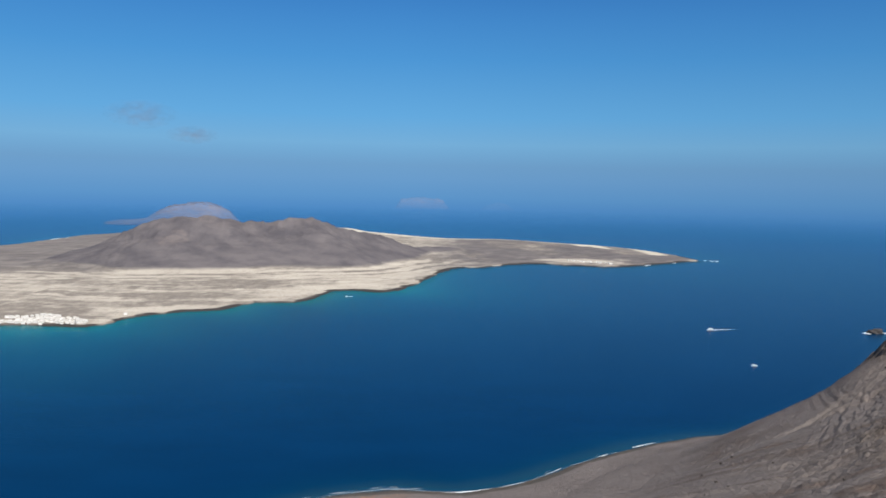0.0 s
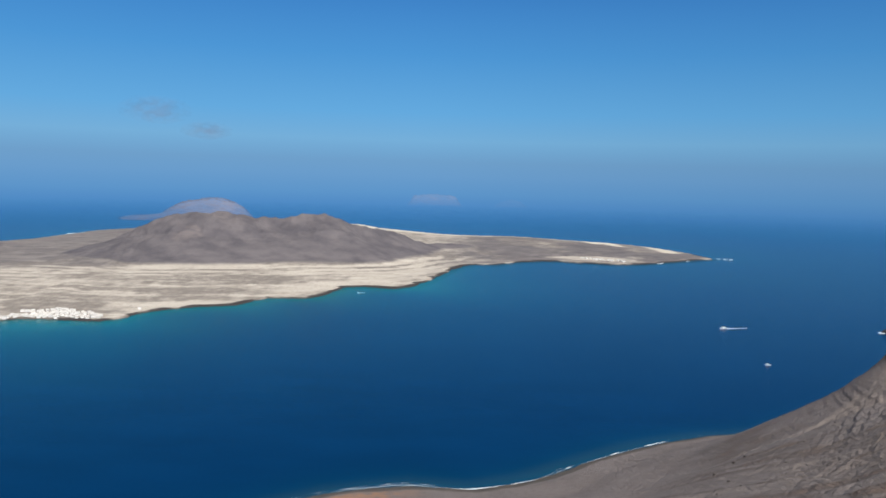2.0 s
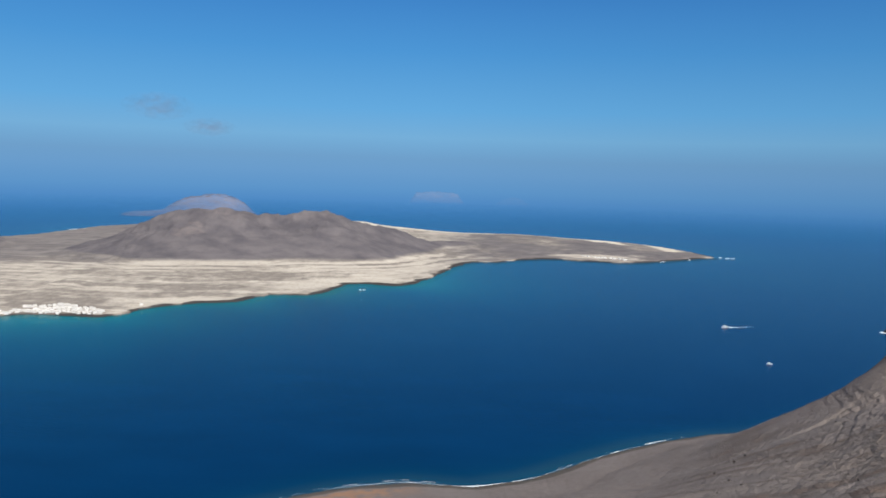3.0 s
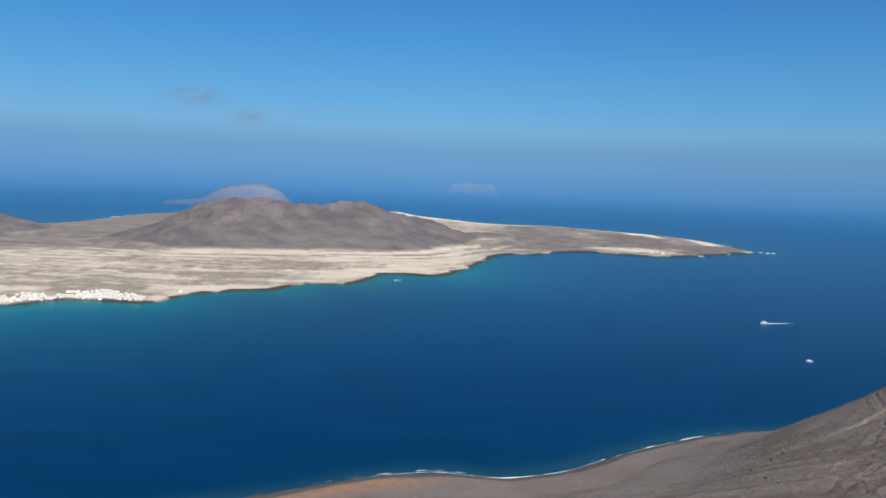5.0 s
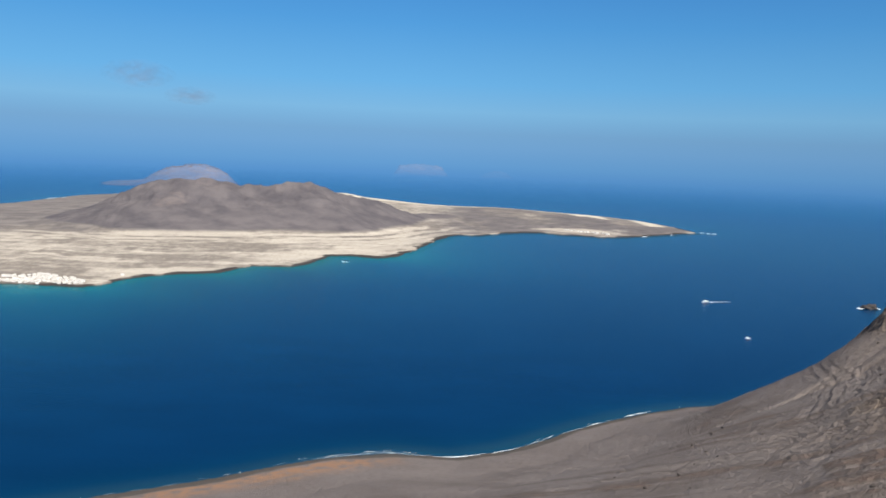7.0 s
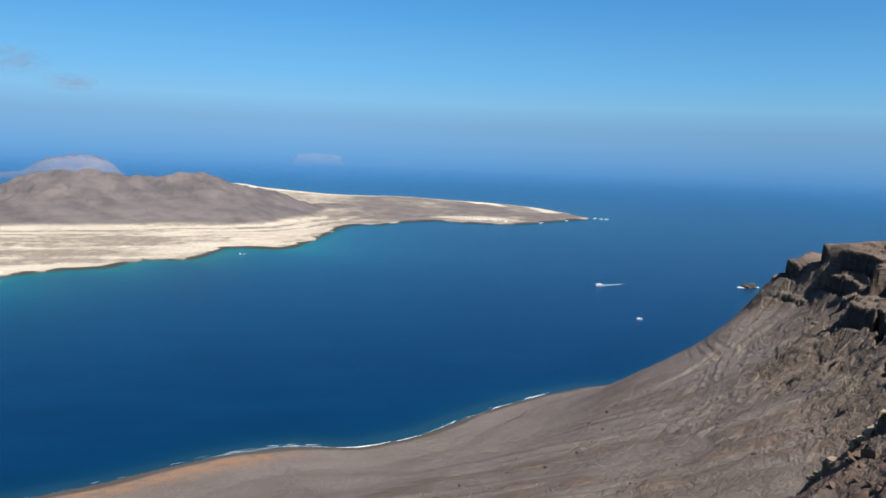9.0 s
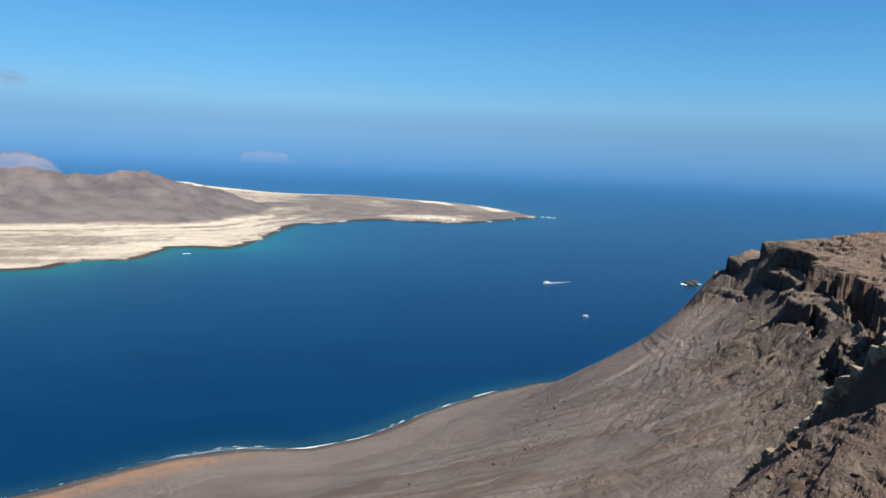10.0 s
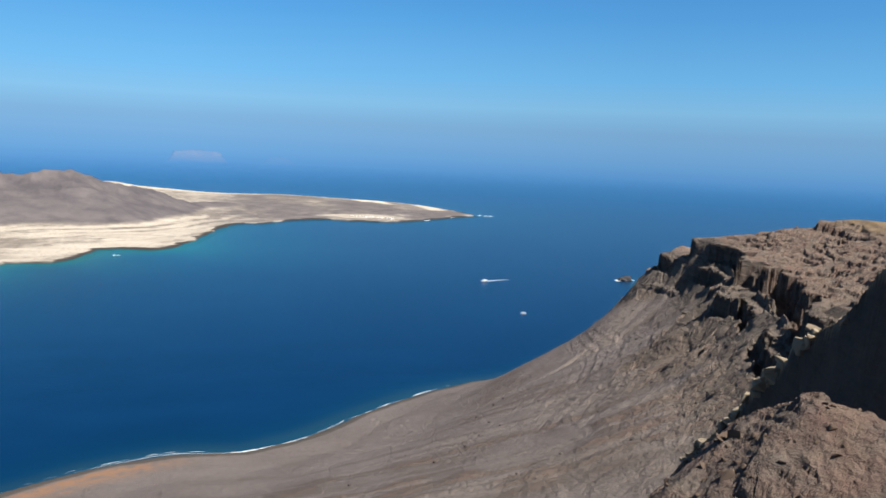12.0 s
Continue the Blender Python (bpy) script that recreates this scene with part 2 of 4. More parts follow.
def island_material():
    """Pale shell sand, grey scrub and dark cinder slopes."""
    s = Shader("island_ground", roughness=0.95, specular=0.12)
    sand, cinder, white = s.attribute("sand"), s.attribute("cinder"), s.attribute("white")
    streak = s.noise(0.02, 6, (0.6, 1.6, 1))
    speck = s.noise(0.13, 6, (1, 0.7, 1), 0.65)
    scrub = s.mix(s.range(speck, 0.3, 0.7), (0.160, 0.143, 0.130, 1), (0.245, 0.219, 0.193, 1))
    pale = s.mix(s.range(streak, 0.35, 0.65), (0.460, 0.422, 0.370, 1), (0.375, 0.341, 0.298, 1))
    c = s.mix(s.range(s.math("ADD", sand, s.range(speck, 0.25, 0.75, -0.22, 0.22)), 0.0, 1.0), scrub, pale)
    ash = s.mix(s.range(s.noise(0.03, 6), 0.36, 0.64), (0.078, 0.073, 0.083, 1), (0.126, 0.115, 0.122, 1))
    c = s.mix(s.range(s.noise(0.4, 4, (1, 0.5, 1), 0.7), 0.52, 0.66, 0, 0.35), c, (0.110, 0.102, 0.090, 1))
    c = s.mix(cinder, c, ash)
    c = s.mix(s.math("MULTIPLY", s.attribute("tuff"), s.range(s.noise(0.12, 5), 0.35, 0.6, 0.05, 0.35)), c, (0.180, 0.150, 0.142, 1))
    c = s.mix(white, c, (0.527, 0.4831, 0.4099, 1))
    c = s.mix(s.attribute("shore"), c, (0.040, 0.037, 0.037, 1))
    s.color(c)
    s.bump(s.noise(0.12, 7), 0.7, 3.0)
    return s.m


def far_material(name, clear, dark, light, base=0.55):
    """Bare rock, made partly transparent to imitate marine haze; clear: how much of it is left to see."""
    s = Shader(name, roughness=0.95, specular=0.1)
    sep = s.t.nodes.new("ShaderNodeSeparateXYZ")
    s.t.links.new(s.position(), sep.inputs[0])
    shred = s.range(s.noise(0.02, 5, (1, 1, 2.5)), 0.3, 0.7, 0.55, 1.15)   # imitated haze: torn by noise, thickest on the water
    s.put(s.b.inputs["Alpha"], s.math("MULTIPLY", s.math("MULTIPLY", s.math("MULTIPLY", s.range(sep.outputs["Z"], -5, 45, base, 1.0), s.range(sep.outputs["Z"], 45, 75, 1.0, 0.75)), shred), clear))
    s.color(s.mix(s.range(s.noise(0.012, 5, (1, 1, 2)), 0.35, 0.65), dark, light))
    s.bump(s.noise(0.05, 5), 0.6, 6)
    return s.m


# ---- the great cliff ----
COAST = spline([(-420, 120), (-260, 190), (-160, 232), (-103, 260), (-73, 277), (-46, 294), (-16, 304), (9, 302), (32, 312), (56, 333), (74, 348),
                (101, 367), (125, 379), (160, 392), (215, 432), (290, 500), (350, 590), (385, 665), (420, 690), (520, 640), (700, 420), (900, 200)], 14)
# the rim of the plateau: x, y, height
RIM = spline([(-420, -60, 118), (-200, -50, 121), (-60, -30, 119), (-14, -7, 118.2), (0, 0.5, 118.06), (16, -8, 118.2), (50, -14, 119), (84, 20, 116.5), (106, 66, 107), (118, 108, 95), (126, 135, 87.5),
              (132, 153, 85), (145, 180, 84), (165, 218, 85), (183, 260, 90), (180, 281, 82.5), (194, 302, 78.2), (240, 360, 71.5), (320, 480, 57), (372, 570, 40), (400, 640, 20)], 10)
# the scree comes down from the eastern rim alone
FEED = np.vstack([spline([(-60, -260), (20, -120), (70, -20), (100, 52)], 10), RIM[RIM[:, 1] > 62][:, :2]])
LAND = np.vstack([COAST[:, :2], [(900, -900), (-900, -900), (-900, 60)]])
PLATEAU = np.vstack([RIM[:, :2], [(430, 640), (700, 380), (900, 150), (900, -900), (-900, -900), (-900, -70)]])


def cliff_ground(x, y):
    calm = smooth(np.hypot(x, y), 4, 40)   # the trodden ground of the lookout is even
    wx = x + 5 * calm * fbm(x, y, 40, 4, 11)
    wy = y + 5 * calm * fbm(x, y, 40, 4, 12)
    dc, _ = line_distance(x + 2.5 * fbm(x, y, 22, 4, 5), y + 2.5 * fbm(x, y, 22, 4, 6), COAST)
    land = inside(x, y, LAND)
    dc = np.where(land, dc, -dc)
    de, along = line_distance(wx, wy, RIM)
    bold = (x > 85) & (y > 40) & (y < 420) & (dc > 40)
    top = inside(wx, wy, PLATEAU)
    s = along * 10.0
    df, along = line_distance(wx, wy, FEED)
    g = along * 10.0   # across the scree's run
    # height of the rim, smoothed along it
    weight, rim_z = 0, 0
    for k in range(0, len(RIM), 2):
        w = 1.0 / ((wx - RIM[k, 0]) ** 2 + (wy - RIM[k, 1]) ** 2 + 60) ** 2
        weight, rim_z = weight + w, rim_z + w * RIM[k, 2]
    rim_z = rim_z / weight
    gully = fbm(s + 0.2 * de, de * 0.10, 42, 4, 31)
    d = np.maximum(de + 6 * gully * smooth(de, 1, 14) * (1 - 0.85 * smooth(de, 22, 60)), 0)
    run = np.clip(dc, 0, None)
    u = run / (run + d + 1e-6)
    talus = rim_z * np.interp(u, [0, 0.03, 0.18, 0.35, 0.7, 0.86, 1], [0, 0.012, 0.075, 0.195, 0.54, 0.735, 0.94])
    talus = talus * (0.62 + 0.38 * smooth(np.hypot(x - 5, y - 5), 70, 165))   # a deep bowl under the lookout
    # under the rim the rock stands steeper than the scree; above it a brown slope climbs on to the plateau
    notch = smooth(fbm(s, 0 * s, 19, 3, 43), -0.2, 0.3)
    face = np.minimum(rim_z - (1.05 + 0.4 * smooth(y, 215, 255) - 0.2 * notch) * np.maximum(d - 0.6 * calm, 0), rim_z - 0.15 * de)
    climb = smooth(x, 95, 125) * (1 - smooth(y, 240, 290))
    inland = rim_z + climb * (0.315 * np.minimum(de, 45) - 0.03 * np.clip(de - 45, 0, None)) - (1 - climb) * 0.055 * de + 0.7 * fbm(x, y, 45, 5, 71) * smooth(de, 0, 30) + 0.2 * fbm(x, y, 8, 3, 72)
    z = np.where(top, inland, np.maximum(talus, face))
    rock = np.where(top, 0.2 + 0.8 * climb * (1 - smooth(de, 34, 48)), smooth(face - talus, -4, 0.5))
    # lava beds that lie level: steep walls with broken corners, and benches between them
    beds = smooth(x, 92, 112) * smooth(y, 50, 80) * (1 - smooth(y, 330, 400))
    jag = 3.0 * fbm(x, y, 26, 3, 45) + 1.3 * blocks(x, y, 9, 38, bold) + 0.5 * blocks(x, y, 3.6, 44, bold)
    jag = jag * (1 - 0.55 * smooth(y, 228, 262))
    wall = np.zeros(x.shape)
    for level, w, seed, strong in ((85.0, 4.6, 141, 0.35), (76.8, 3.8, 142, 0.1), (67.5, 2.2, 143, -0.1), (96.5, 1.6, 144, 0.05)):
        t = (z + jag * min(1.0, w / 3) - level) / w
        step = level + w * np.interp(t, [-1, -0.11, -0.07, -0.01, 0.03, 1], [-1, -0.86, -0.12, 0.02, 0.74, 1])
        m = beds * smooth(1 - np.abs(t), 0, 0.35) * smooth(fbm(x, y, 30, 3, seed) + strong, -0.25, 0.1)
        if level < 70:
            m = m * smooth(y, 165, 190)
        z = z + m * (step - z)
        rock = np.maximum(rock, 0.8 * m)
        wall = np.maximum(wall, m * (np.abs(t + 0.04) < 0.14))
    # thin beds crop out of the brown slope above the walls
    q = (z + 0.9 * fbm(x, y, 14, 4, 76) + 0.35 * blocks(x, y, 3.0, 78, bold)) / 1.5
    f = q - np.floor(q)
    brow = top * climb * (1 - smooth(de, 36, 46)) * smooth(fbm(x, y, 11, 3, 80), -0.35, 0.05)
    z = z + brow * (smooth(f, 0.62, 0.74) - f) * 1.35
    # short ledges that break out of the upper scree
    wave = 0.35 * fbm(x, y, 60, 4, 46)
    q = talus / 6.2 + wave
    f = q - np.floor(q)
    ledge = (smooth(f, 0.5, 0.61) - f) * 6.2
    patch = smooth(fbm(s * 0.45, de * 0.9, 22, 4, 47), -0.1, 0.45) * smooth(u, 0.65, 0.8)
    z = z + (1 - rock) * patch * ledge * 0.14
    # finer broken ledges
    q = z / 2.3 + 0.35 * fbm(x, y, 26, 4, 48)
    f = q - np.floor(q)
    thin = smooth(fbm(s * 0.4, de * 0.9, 12, 4, 49), -0.1, 0.45) * smooth(u, 0.45, 0.7)
    z = z + (1 - rock) * thin * (smooth(f, 0.5, 0.66) - f) * 0.6 * smooth(np.hypot(x, y), 170, 220)
    rough = np.where(top, 0.9 * climb * (1 - smooth(de, 34, 48)), np.clip(0.75 * rock + 0.3 * thin + 0.35 * patch + 0.12 * smooth(u, 0.45, 0.7), 0, 1))
    scree = np.where(top, 0, (1 - rough) * smooth(de, 3, 14))
    rough = rough * smooth(de, 0.5, 9)
    z = z + rough * (0.7 * fbm(x, y, 16, 4, 51) + 0.4 * blocks(x, y, 6.5, 52, bold) + 0.35 * blocks(x, y, 2.6, 57, bold) + 0.2 * fbm(x, y, 1.6, 2, 56))
    stony = smooth(u, 0.55, 0.8) * scree * (0.35 + 0.65 * smooth(fbm(g * 0.6, df * 0.3, 14, 4, 58), -0.15, 0.3))
    z = z + stony * (0.4 * fbm(g, df * 0.15, 5, 4, 59, ridged=True) + 0.26 * blocks(x, y, 2.2, 50, bold) + 0.2 * blocks(x, y, 1.0, 53, bold))
    z = z + scree * smooth(dc, 4, 60) * ((0.25 + 0.45 * smooth(u, 0.3, 0.6)) * fbm(g, df * 0.08, 13, 4, 61, ridged=True) + 0.4 * fbm(g, df * 0.05, 3.5, 3, 63) + 0.14 * fbm(x, y, 5, 3, 62))
    # thin dark ribs that run down the scree
    rib = smooth(fbm(g, df * 0.05, 9, 3, 67, ridged=True), 0.28, 0.5) * smooth(u, 0.38, 0.5) * (1 - smooth(y, 170, 250)) * smooth(fbm(g, df, 30, 3, 68), -0.3, 0.05)
    z = z + 1.0 * rib * scree
    rock = np.clip(rock + 0.45 * stony, 0, 1)
    z = np.where(dc > 0, np.maximum(z, 0.05 + 0.03 * np.clip(dc, 0, 6)), np.maximum(dc * 0.3, -3))
    streak = (1.2 * fbm(g, df * 0.05, 8, 4, 64) + 0.9 * fbm(g, df * 0.04, 3, 3, 66) * smooth(u, 0.3, 0.45) + 0.5 * fbm(x, y, 12, 3, 65)) * (0.25 + 0.75 * smooth(u, 0.2, 0.55)) * smooth(dc, 10, 50) - 1.1 * rib
    return z, dc, rock, u, s, top, streak, wall


def spurs(x, y):
    """Two rocky spurs below the lookout: a high one with a steep seaward face, and a nearer, lower one."""
    def crest_line(*stations):
        return spline([polar(a, d, EYE + d * math.tan(radians(e))) for a, e, d in stations], 2)

    high = crest_line((66, -3.5, 53.7), (58, -4.0, 57.7), (52, -4.6, 61.4), (48, -5.2, 63.8), (45.4, -6.0, 66), (44.6, -6.5, 67.2), (42.9, -10.0, 70.4), (41.0, -11.4, 74.2), (40.2, -13.4, 76.5),
                      (38.6, -15.2, 80.2), (36.9, -17.0, 84.1), (35.9, -18.4, 86.5), (33.7, -21.0, 91.6), (32.4, -23.5, 95), (30, -28.1, 99.3))
    low = crest_line((54, -15.5, 43), (46.4, -15.6, 44), (44.2, -15.0, 44.5), (43.0, -14.6, 45), (41.7, -14.8, 45.5), (39.0, -16.2, 46.5), (36.7, -18.3, 48), (34.5, -20.7, 49.5),
                     (32.7, -23.5, 51), (30.0, -29, 53))
    pale = np.zeros(x.shape)
    z = np.full(x.shape, -50.0)
    near = np.zeros(x.shape, bool)
    wx, wy = x + 1.6 * fbm(x, y, 12, 4, 81), y + 1.6 * fbm(x, y, 12, 4, 82)
    for line, left, right in ((high, 6.0, 1.2), (low, 0.66, 1.8)):
        d, w = line_distance(wx, wy, line)
        k = np.clip(w.astype(int), 0, len(line) - 2)
        dx, dy = line[k + 1, 0] - line[k, 0], line[k + 1, 1] - line[k, 1]
        side = dx * (y - line[k, 1]) - dy * (x - line[k, 0])
        crest = np.interp(w, np.arange(len(line)), line[:, 2])
        rise = crest - np.where(side > 0, left, right) * (np.sqrt(d * d + 0.5) - 0.7 if line is low else d)
        if line is high:
            pale = np.clip(1.5 - d / 0.1, 0, 1) * smooth(fbm(x, y, 3, 4, 94), -0.5, -0.05)
        near = np.where(rise > z, line is low, near)
        z = np.maximum(z, rise)
    # crumbled beds: coarse ribs, ledges and loose blocks
    rx, ry = x + 0.5 * fbm(x, y, 3, 3, 84), y + 0.5 * fbm(x, y, 3, 3, 85)
    crumb = 0.22 * fbm(x, y, 8, 4, 83) + 0.15 * blocks(rx, ry, 2.4, 86) + 0.17 * blocks(rx, ry, 1.0, 91) + 0.14 * blocks(rx, ry, 0.45, 97) + 0.12 * fbm(x, y, 2.2, 4, 98, ridged=True)
    z = z + crumb * np.where(near, 0.12 + 0.45 * smooth(fbm(x, y, 6, 3, 99), 0.05, 0.3) + 0.5 * (1 - smooth(x / y, 0.62, 0.69)), np.where(pale > 0.1, 0.75, 1.0))
    z = z - np.where(near, 0.5 * smooth(fbm(x, y, 4.5, 4, 96, ridged=True), 0.42, 0.62) * smooth(fbm(x, y, 6, 2, 95), -0.2, 0.15), 0)   # open clefts
    q = (z + 0.45 * x + 0.6 * fbm(x, y, 4, 4, 88)) / 0.8
    f = q - np.floor(q)
    z = z + np.where(near, 0.14 * smooth(fbm(x, y, 5, 3, 89), -0.3, 0.2) * (smooth(f, 0.45, 0.7) - f), 0)
    return z + 0.09 * fbm(x, y, 0.5, 2, 87), near, np.where(near, 0, pale)


def build_cliff(material):
    az = np.concatenate([np.linspace(-180, -42, 70, False), np.linspace(-42, 10, 210, False), np.linspace(10, 52, 560, False), np.linspace(52, 180, 90, False)])
    r = np.concatenate([np.linspace(0.03, 4, 26, False), np.linspace(4, 24, 40, False), np.linspace(24, 56, 200, False), np.linspace(56, 126, 250, False), np.linspace(126, 150, 30, False), np.linspace(150, 430, 400, False), np.linspace(430, 1100, 50)])
    x, y = fan(az, r)
    z, dc, rock, u, s, top, streak, wall = cliff_ground(x, y)
    spur, near, pale = np.full(x.shape, -50.0), np.zeros(x.shape, bool), np.zeros(x.shape)
    zone = (np.hypot(x, y) > 25) & (np.hypot(x, y) < 140) & (x > 8) & (y > 5)
    spur[zone], near[zone], pale[zone] = spurs(x[zone], y[zone])
    on = spur > z
    z = np.where(on, spur, z)
    rock = np.where(on, np.where(near, 0.55, 0.8), rock)
    rust = np.where(on, np.where(near, 0.75, 0.2), 0.85 * top * smooth(x, 110, 150))
    rust = np.where(on, rust, np.maximum(rust, 0.25 * rock * smooth(fbm(x, y, 30, 3, 91), 0.0, 0.4)))
    rust = np.where(on, rust, np.maximum(rust, 0.5 * smooth(-streak, 0.45, 0.9)))
    beach = (1 - smooth(dc + 1.5 * fbm(x, y, 12, 3, 95), 4.0, 6.5))
    soil = smooth(dc, 5.5, 7.5) * (1 - smooth(dc + 6 * fbm(x, y, 18, 3, 96), 12, 26)) * (1 - smooth(x, -30, -4))
    # basalt: walls and high spur coloured darker to deepen their shade
    ob = sheet("cliff_slope", x, y, z, material, dc > -6, {"rock": rock, "pale": pale * on, "basalt": np.where(on, (1 - pale) * ~near, wall), "rust": rust, "soil": soil, "beach": beach, "streak": streak, "stony": 0.15 + 0.85 * smooth(u, 0.35, 0.65), "turf": np.where(on, 0, top * smooth(z, 97, 100) * smooth(x, 100, 140))}, closed=True, facet=rock > 0.5)
    return tagged(ob, "grey-brown scree slope and layered basalt cliff falling to the sea", "cliff", kind="structure")


# ---- the island across the strait ----
SOUTH = [(-1150, 700), (-900, 590), (-640, 560), (-470, 565), (-397, 595), (-371, 630), (-358, 642), (-327, 641), (-288, 643), (-276, 674), (-267, 703),
         (-239, 733), (-210, 745), (-188, 795), (-144, 809), (-121, 901), (-68, 897), (-49, 914), (-26, 1007), (-5, 1103), (29, 1205), (63, 1209),
         (110, 1264), (158, 1293), (218, 1270), (279, 1267), (342, 1309), (416, 1376), (461, 1414)]
NORTH = [(461, 1414), (459, 1456), (435, 1590), (376, 1720), (293, 1795), (151, 1912), (-12, 1927), (-198, 2144), (-281, 2312), (-450, 2330), (-650, 2100),
         (-790, 1800), (-798, 1643), (-801, 1463), (-846, 1380), (-960, 1340), (-1150, 1200), (-1300, 950), (-1150, 700)]
SHORE = np.vstack([spline(SOUTH, 14), spline(NORTH, 25)[1:]])


RIDGE = spline([polar(-28.5, 1320, 0), polar(-26.6, 1300, 2), polar(-24.1, 1272, 19), polar(-22.6, 1264, 33), polar(-21.6, 1259, 42), polar(-20.4, 1253, 58), polar(-18.3, 1250, 63),
                polar(-15.9, 1255, 63), polar(-14.4, 1261, 57), polar(-12.7, 1268, 57), polar(-11.9, 1272, 61), polar(-9.3, 1287, 62.5), polar(-7.7, 1310, 48), polar(-5.6, 1345, 35),
                polar(-4.0, 1375, 28), polar(-2.4, 1400, 12), polar(0.5, 1450, 6)], 12)
HILL = polar(-36, 1430, 46)


def island_ground(x, y):
    wx, wy = x + 5 * fbm(x, y, 45, 5, 101) + 3.5 * fbm(x, y, 13, 4, 103), y + 5 * fbm(x, y, 45, 5, 102) + 3.5 * fbm(x, y, 13, 4, 104)
    d, _ = line_distance(wx, wy, SHORE)
    d = np.where(inside(wx, wy, SHORE), d, -d)
    z = np.where(d > 0, 1.2 * smooth(d, 0, 2.5) + 5 * smooth(d, 0, 220) + smooth(d, 5, 60) * (1.1 * fbm(x, y, 70, 5, 111)), d * 0.3)
    e, w = line_distance(x + 10 * fbm(x, y, 60, 3, 121), y + 10 * fbm(x, y, 60, 3, 122), RIDGE)
    crest = np.interp(w, np.arange(len(RIDGE)), RIDGE[:, 2])
    gully = fbm(w * 12 + 0.1 * e, e * 0.1, 45, 4, 131, ridged=True)
    reach = 124 + crest * 1.2 - 45 * smooth(x, -180, 40)
    crest = crest + 2.2 * fbm(w * 12, 0 * w, 22, 3, 125)
    k = np.clip(1 - (e + 9 * gully * smooth(e, 3, 30) * (1 - 0.6 * smooth(e, 60, 110))) / reach, 0, 1)
    mount = crest * k ** 1.4
    h = np.hypot(x - HILL[0], y - HILL[1]) + 8 * fbm(x, y, 30, 3, 141)
    mount = np.maximum(mount, HILL[2] * np.clip(1 - h / 165, 0, 1) ** 1.0)
    cinder = smooth(mount, 1.0, 5.0)
    # darker cinders over the eastern end and the far western plain
    cinder = np.maximum(cinder, 0.85 * smooth(fbm(x, y * 0.8, 60, 5, 145) + 0.25 * smooth(x, 300, 430), -0.75, 0.1) * smooth(x, -60, 60) * smooth(d, 4, 16))
    cinder = np.maximum(cinder, 0.75 * smooth(np.hypot(x, y) + 70 * fbm(x, y, 60, 4, 146), 1050, 1180) * (1 - smooth(x, -470, -400)))
    rugged = smooth(mount, 12, 40)
    z = np.maximum(z, -3) + mount * (d > 0) + cinder * 0.8 * fbm(x, y, 18, 4, 151) + rugged * (3.6 * fbm(x, y, 44, 5, 152, ridged=True) + 2.0 * fbm(x, y, 13, 4, 153, ridged=True) - 1.2)
    blot = 0.7 * fbm(x, y * 0.8, 48, 5, 161) + 0.75 * fbm(x, y * 0.6, 12, 4, 163)
    sand = 0.50 + 0.8 * blot + 0.35 * fbm(x, y * 1.3, 130, 3, 167) - 0.08 * (1 - smooth(x, -330, -250))
    sand = sand + 0.55 * (1 - smooth(d + 25 * fbm(x, y, 50, 3, 164), 10, 75)) * (1 - smooth(x, -60, 40)) * smooth(x, -330, -230)
    # dry washes and sand lines below the mountain
    f = e - reach + 14 * fbm(x, y, 70, 4, 165)
    foot = np.exp(-((f + 8) / 9) ** 2) + 0.9 * np.exp(-((f - 36) / 8) ** 2) + 0.6 * np.exp(-((f - 72) / 8) ** 2) - 0.7 * np.exp(-((f - 15) / 7) ** 2) - 0.6 * np.exp(-((f - 54) / 7) ** 2)
    sand = sand + 1.15 * foot * (x < 60) * (y < 1350) * smooth(fbm(x, y, 110, 3, 166), -0.5, 0.1)
    # long thin drifts and scrub lines that follow the foot of the ridge
    drift = fbm(w * 3.2 + 0.3 * (e - reach), e - reach, 26, 5, 168) + 0.8 * fbm(w * 1.6, e - reach + 8 * fbm(x, y, 40, 3, 169), 9, 4, 170)
    sand = sand + 0.85 * drift * (y < 1400)
    sand = sand - 0.38 * smooth(x - 0.2 * (y - 1000), -90, 0)
    spot = np.hypot((x - 232) / 72, (y - 1340) / 34)
    spot = 1 - smooth(spot + 0.4 * fbm(x, y, 30, 4, 174), 0.6, 1.1)
    sand = np.maximum(sand, 0.95 * spot)
    cinder = cinder * (1 - 0.85 * spot)
    wide = 32 + 22 * smooth(x, 270, 300)
    north = (1 - smooth(d + 14 * fbm(x, y, 40, 4, 171), wide, 1.5 * wide)) * (y > 1500) * smooth(x, -420, -330)
    tuff = (1 - smooth(np.hypot((x - polar(-18.9, 1190, 0)[0]) / 26, (y - polar(-18.9, 1190, 0)[1]) / 30) + 0.5 * fbm(x, y, 22, 4, 173), 0.4, 1.0))
    # the far beaches: two bright crescents near the point, broken pale sand elsewhere
    bright = np.interp(x, [-420, -300, 0, 110, 230, 282, 296, 345, 358, 392, 404, 428, 438], [0.3, 0.9, 0.8, 0.3, 0.3, 0.35, 1, 1, 0.1, 0.1, 0.8, 0.8, 0])
    tuff = np.maximum(tuff, 0.5 * smooth(mount, 44, 60) * smooth(fbm(x, y, 30, 4, 175), -0.25, 0.25))
    white = north * bright * smooth(fbm(x, y, 60, 4, 172), -0.55, 0.0)
    shore = (1 - smooth(d + 13 * fbm(x, y, 38, 5, 181), 3, 8)) * (y < 1500)
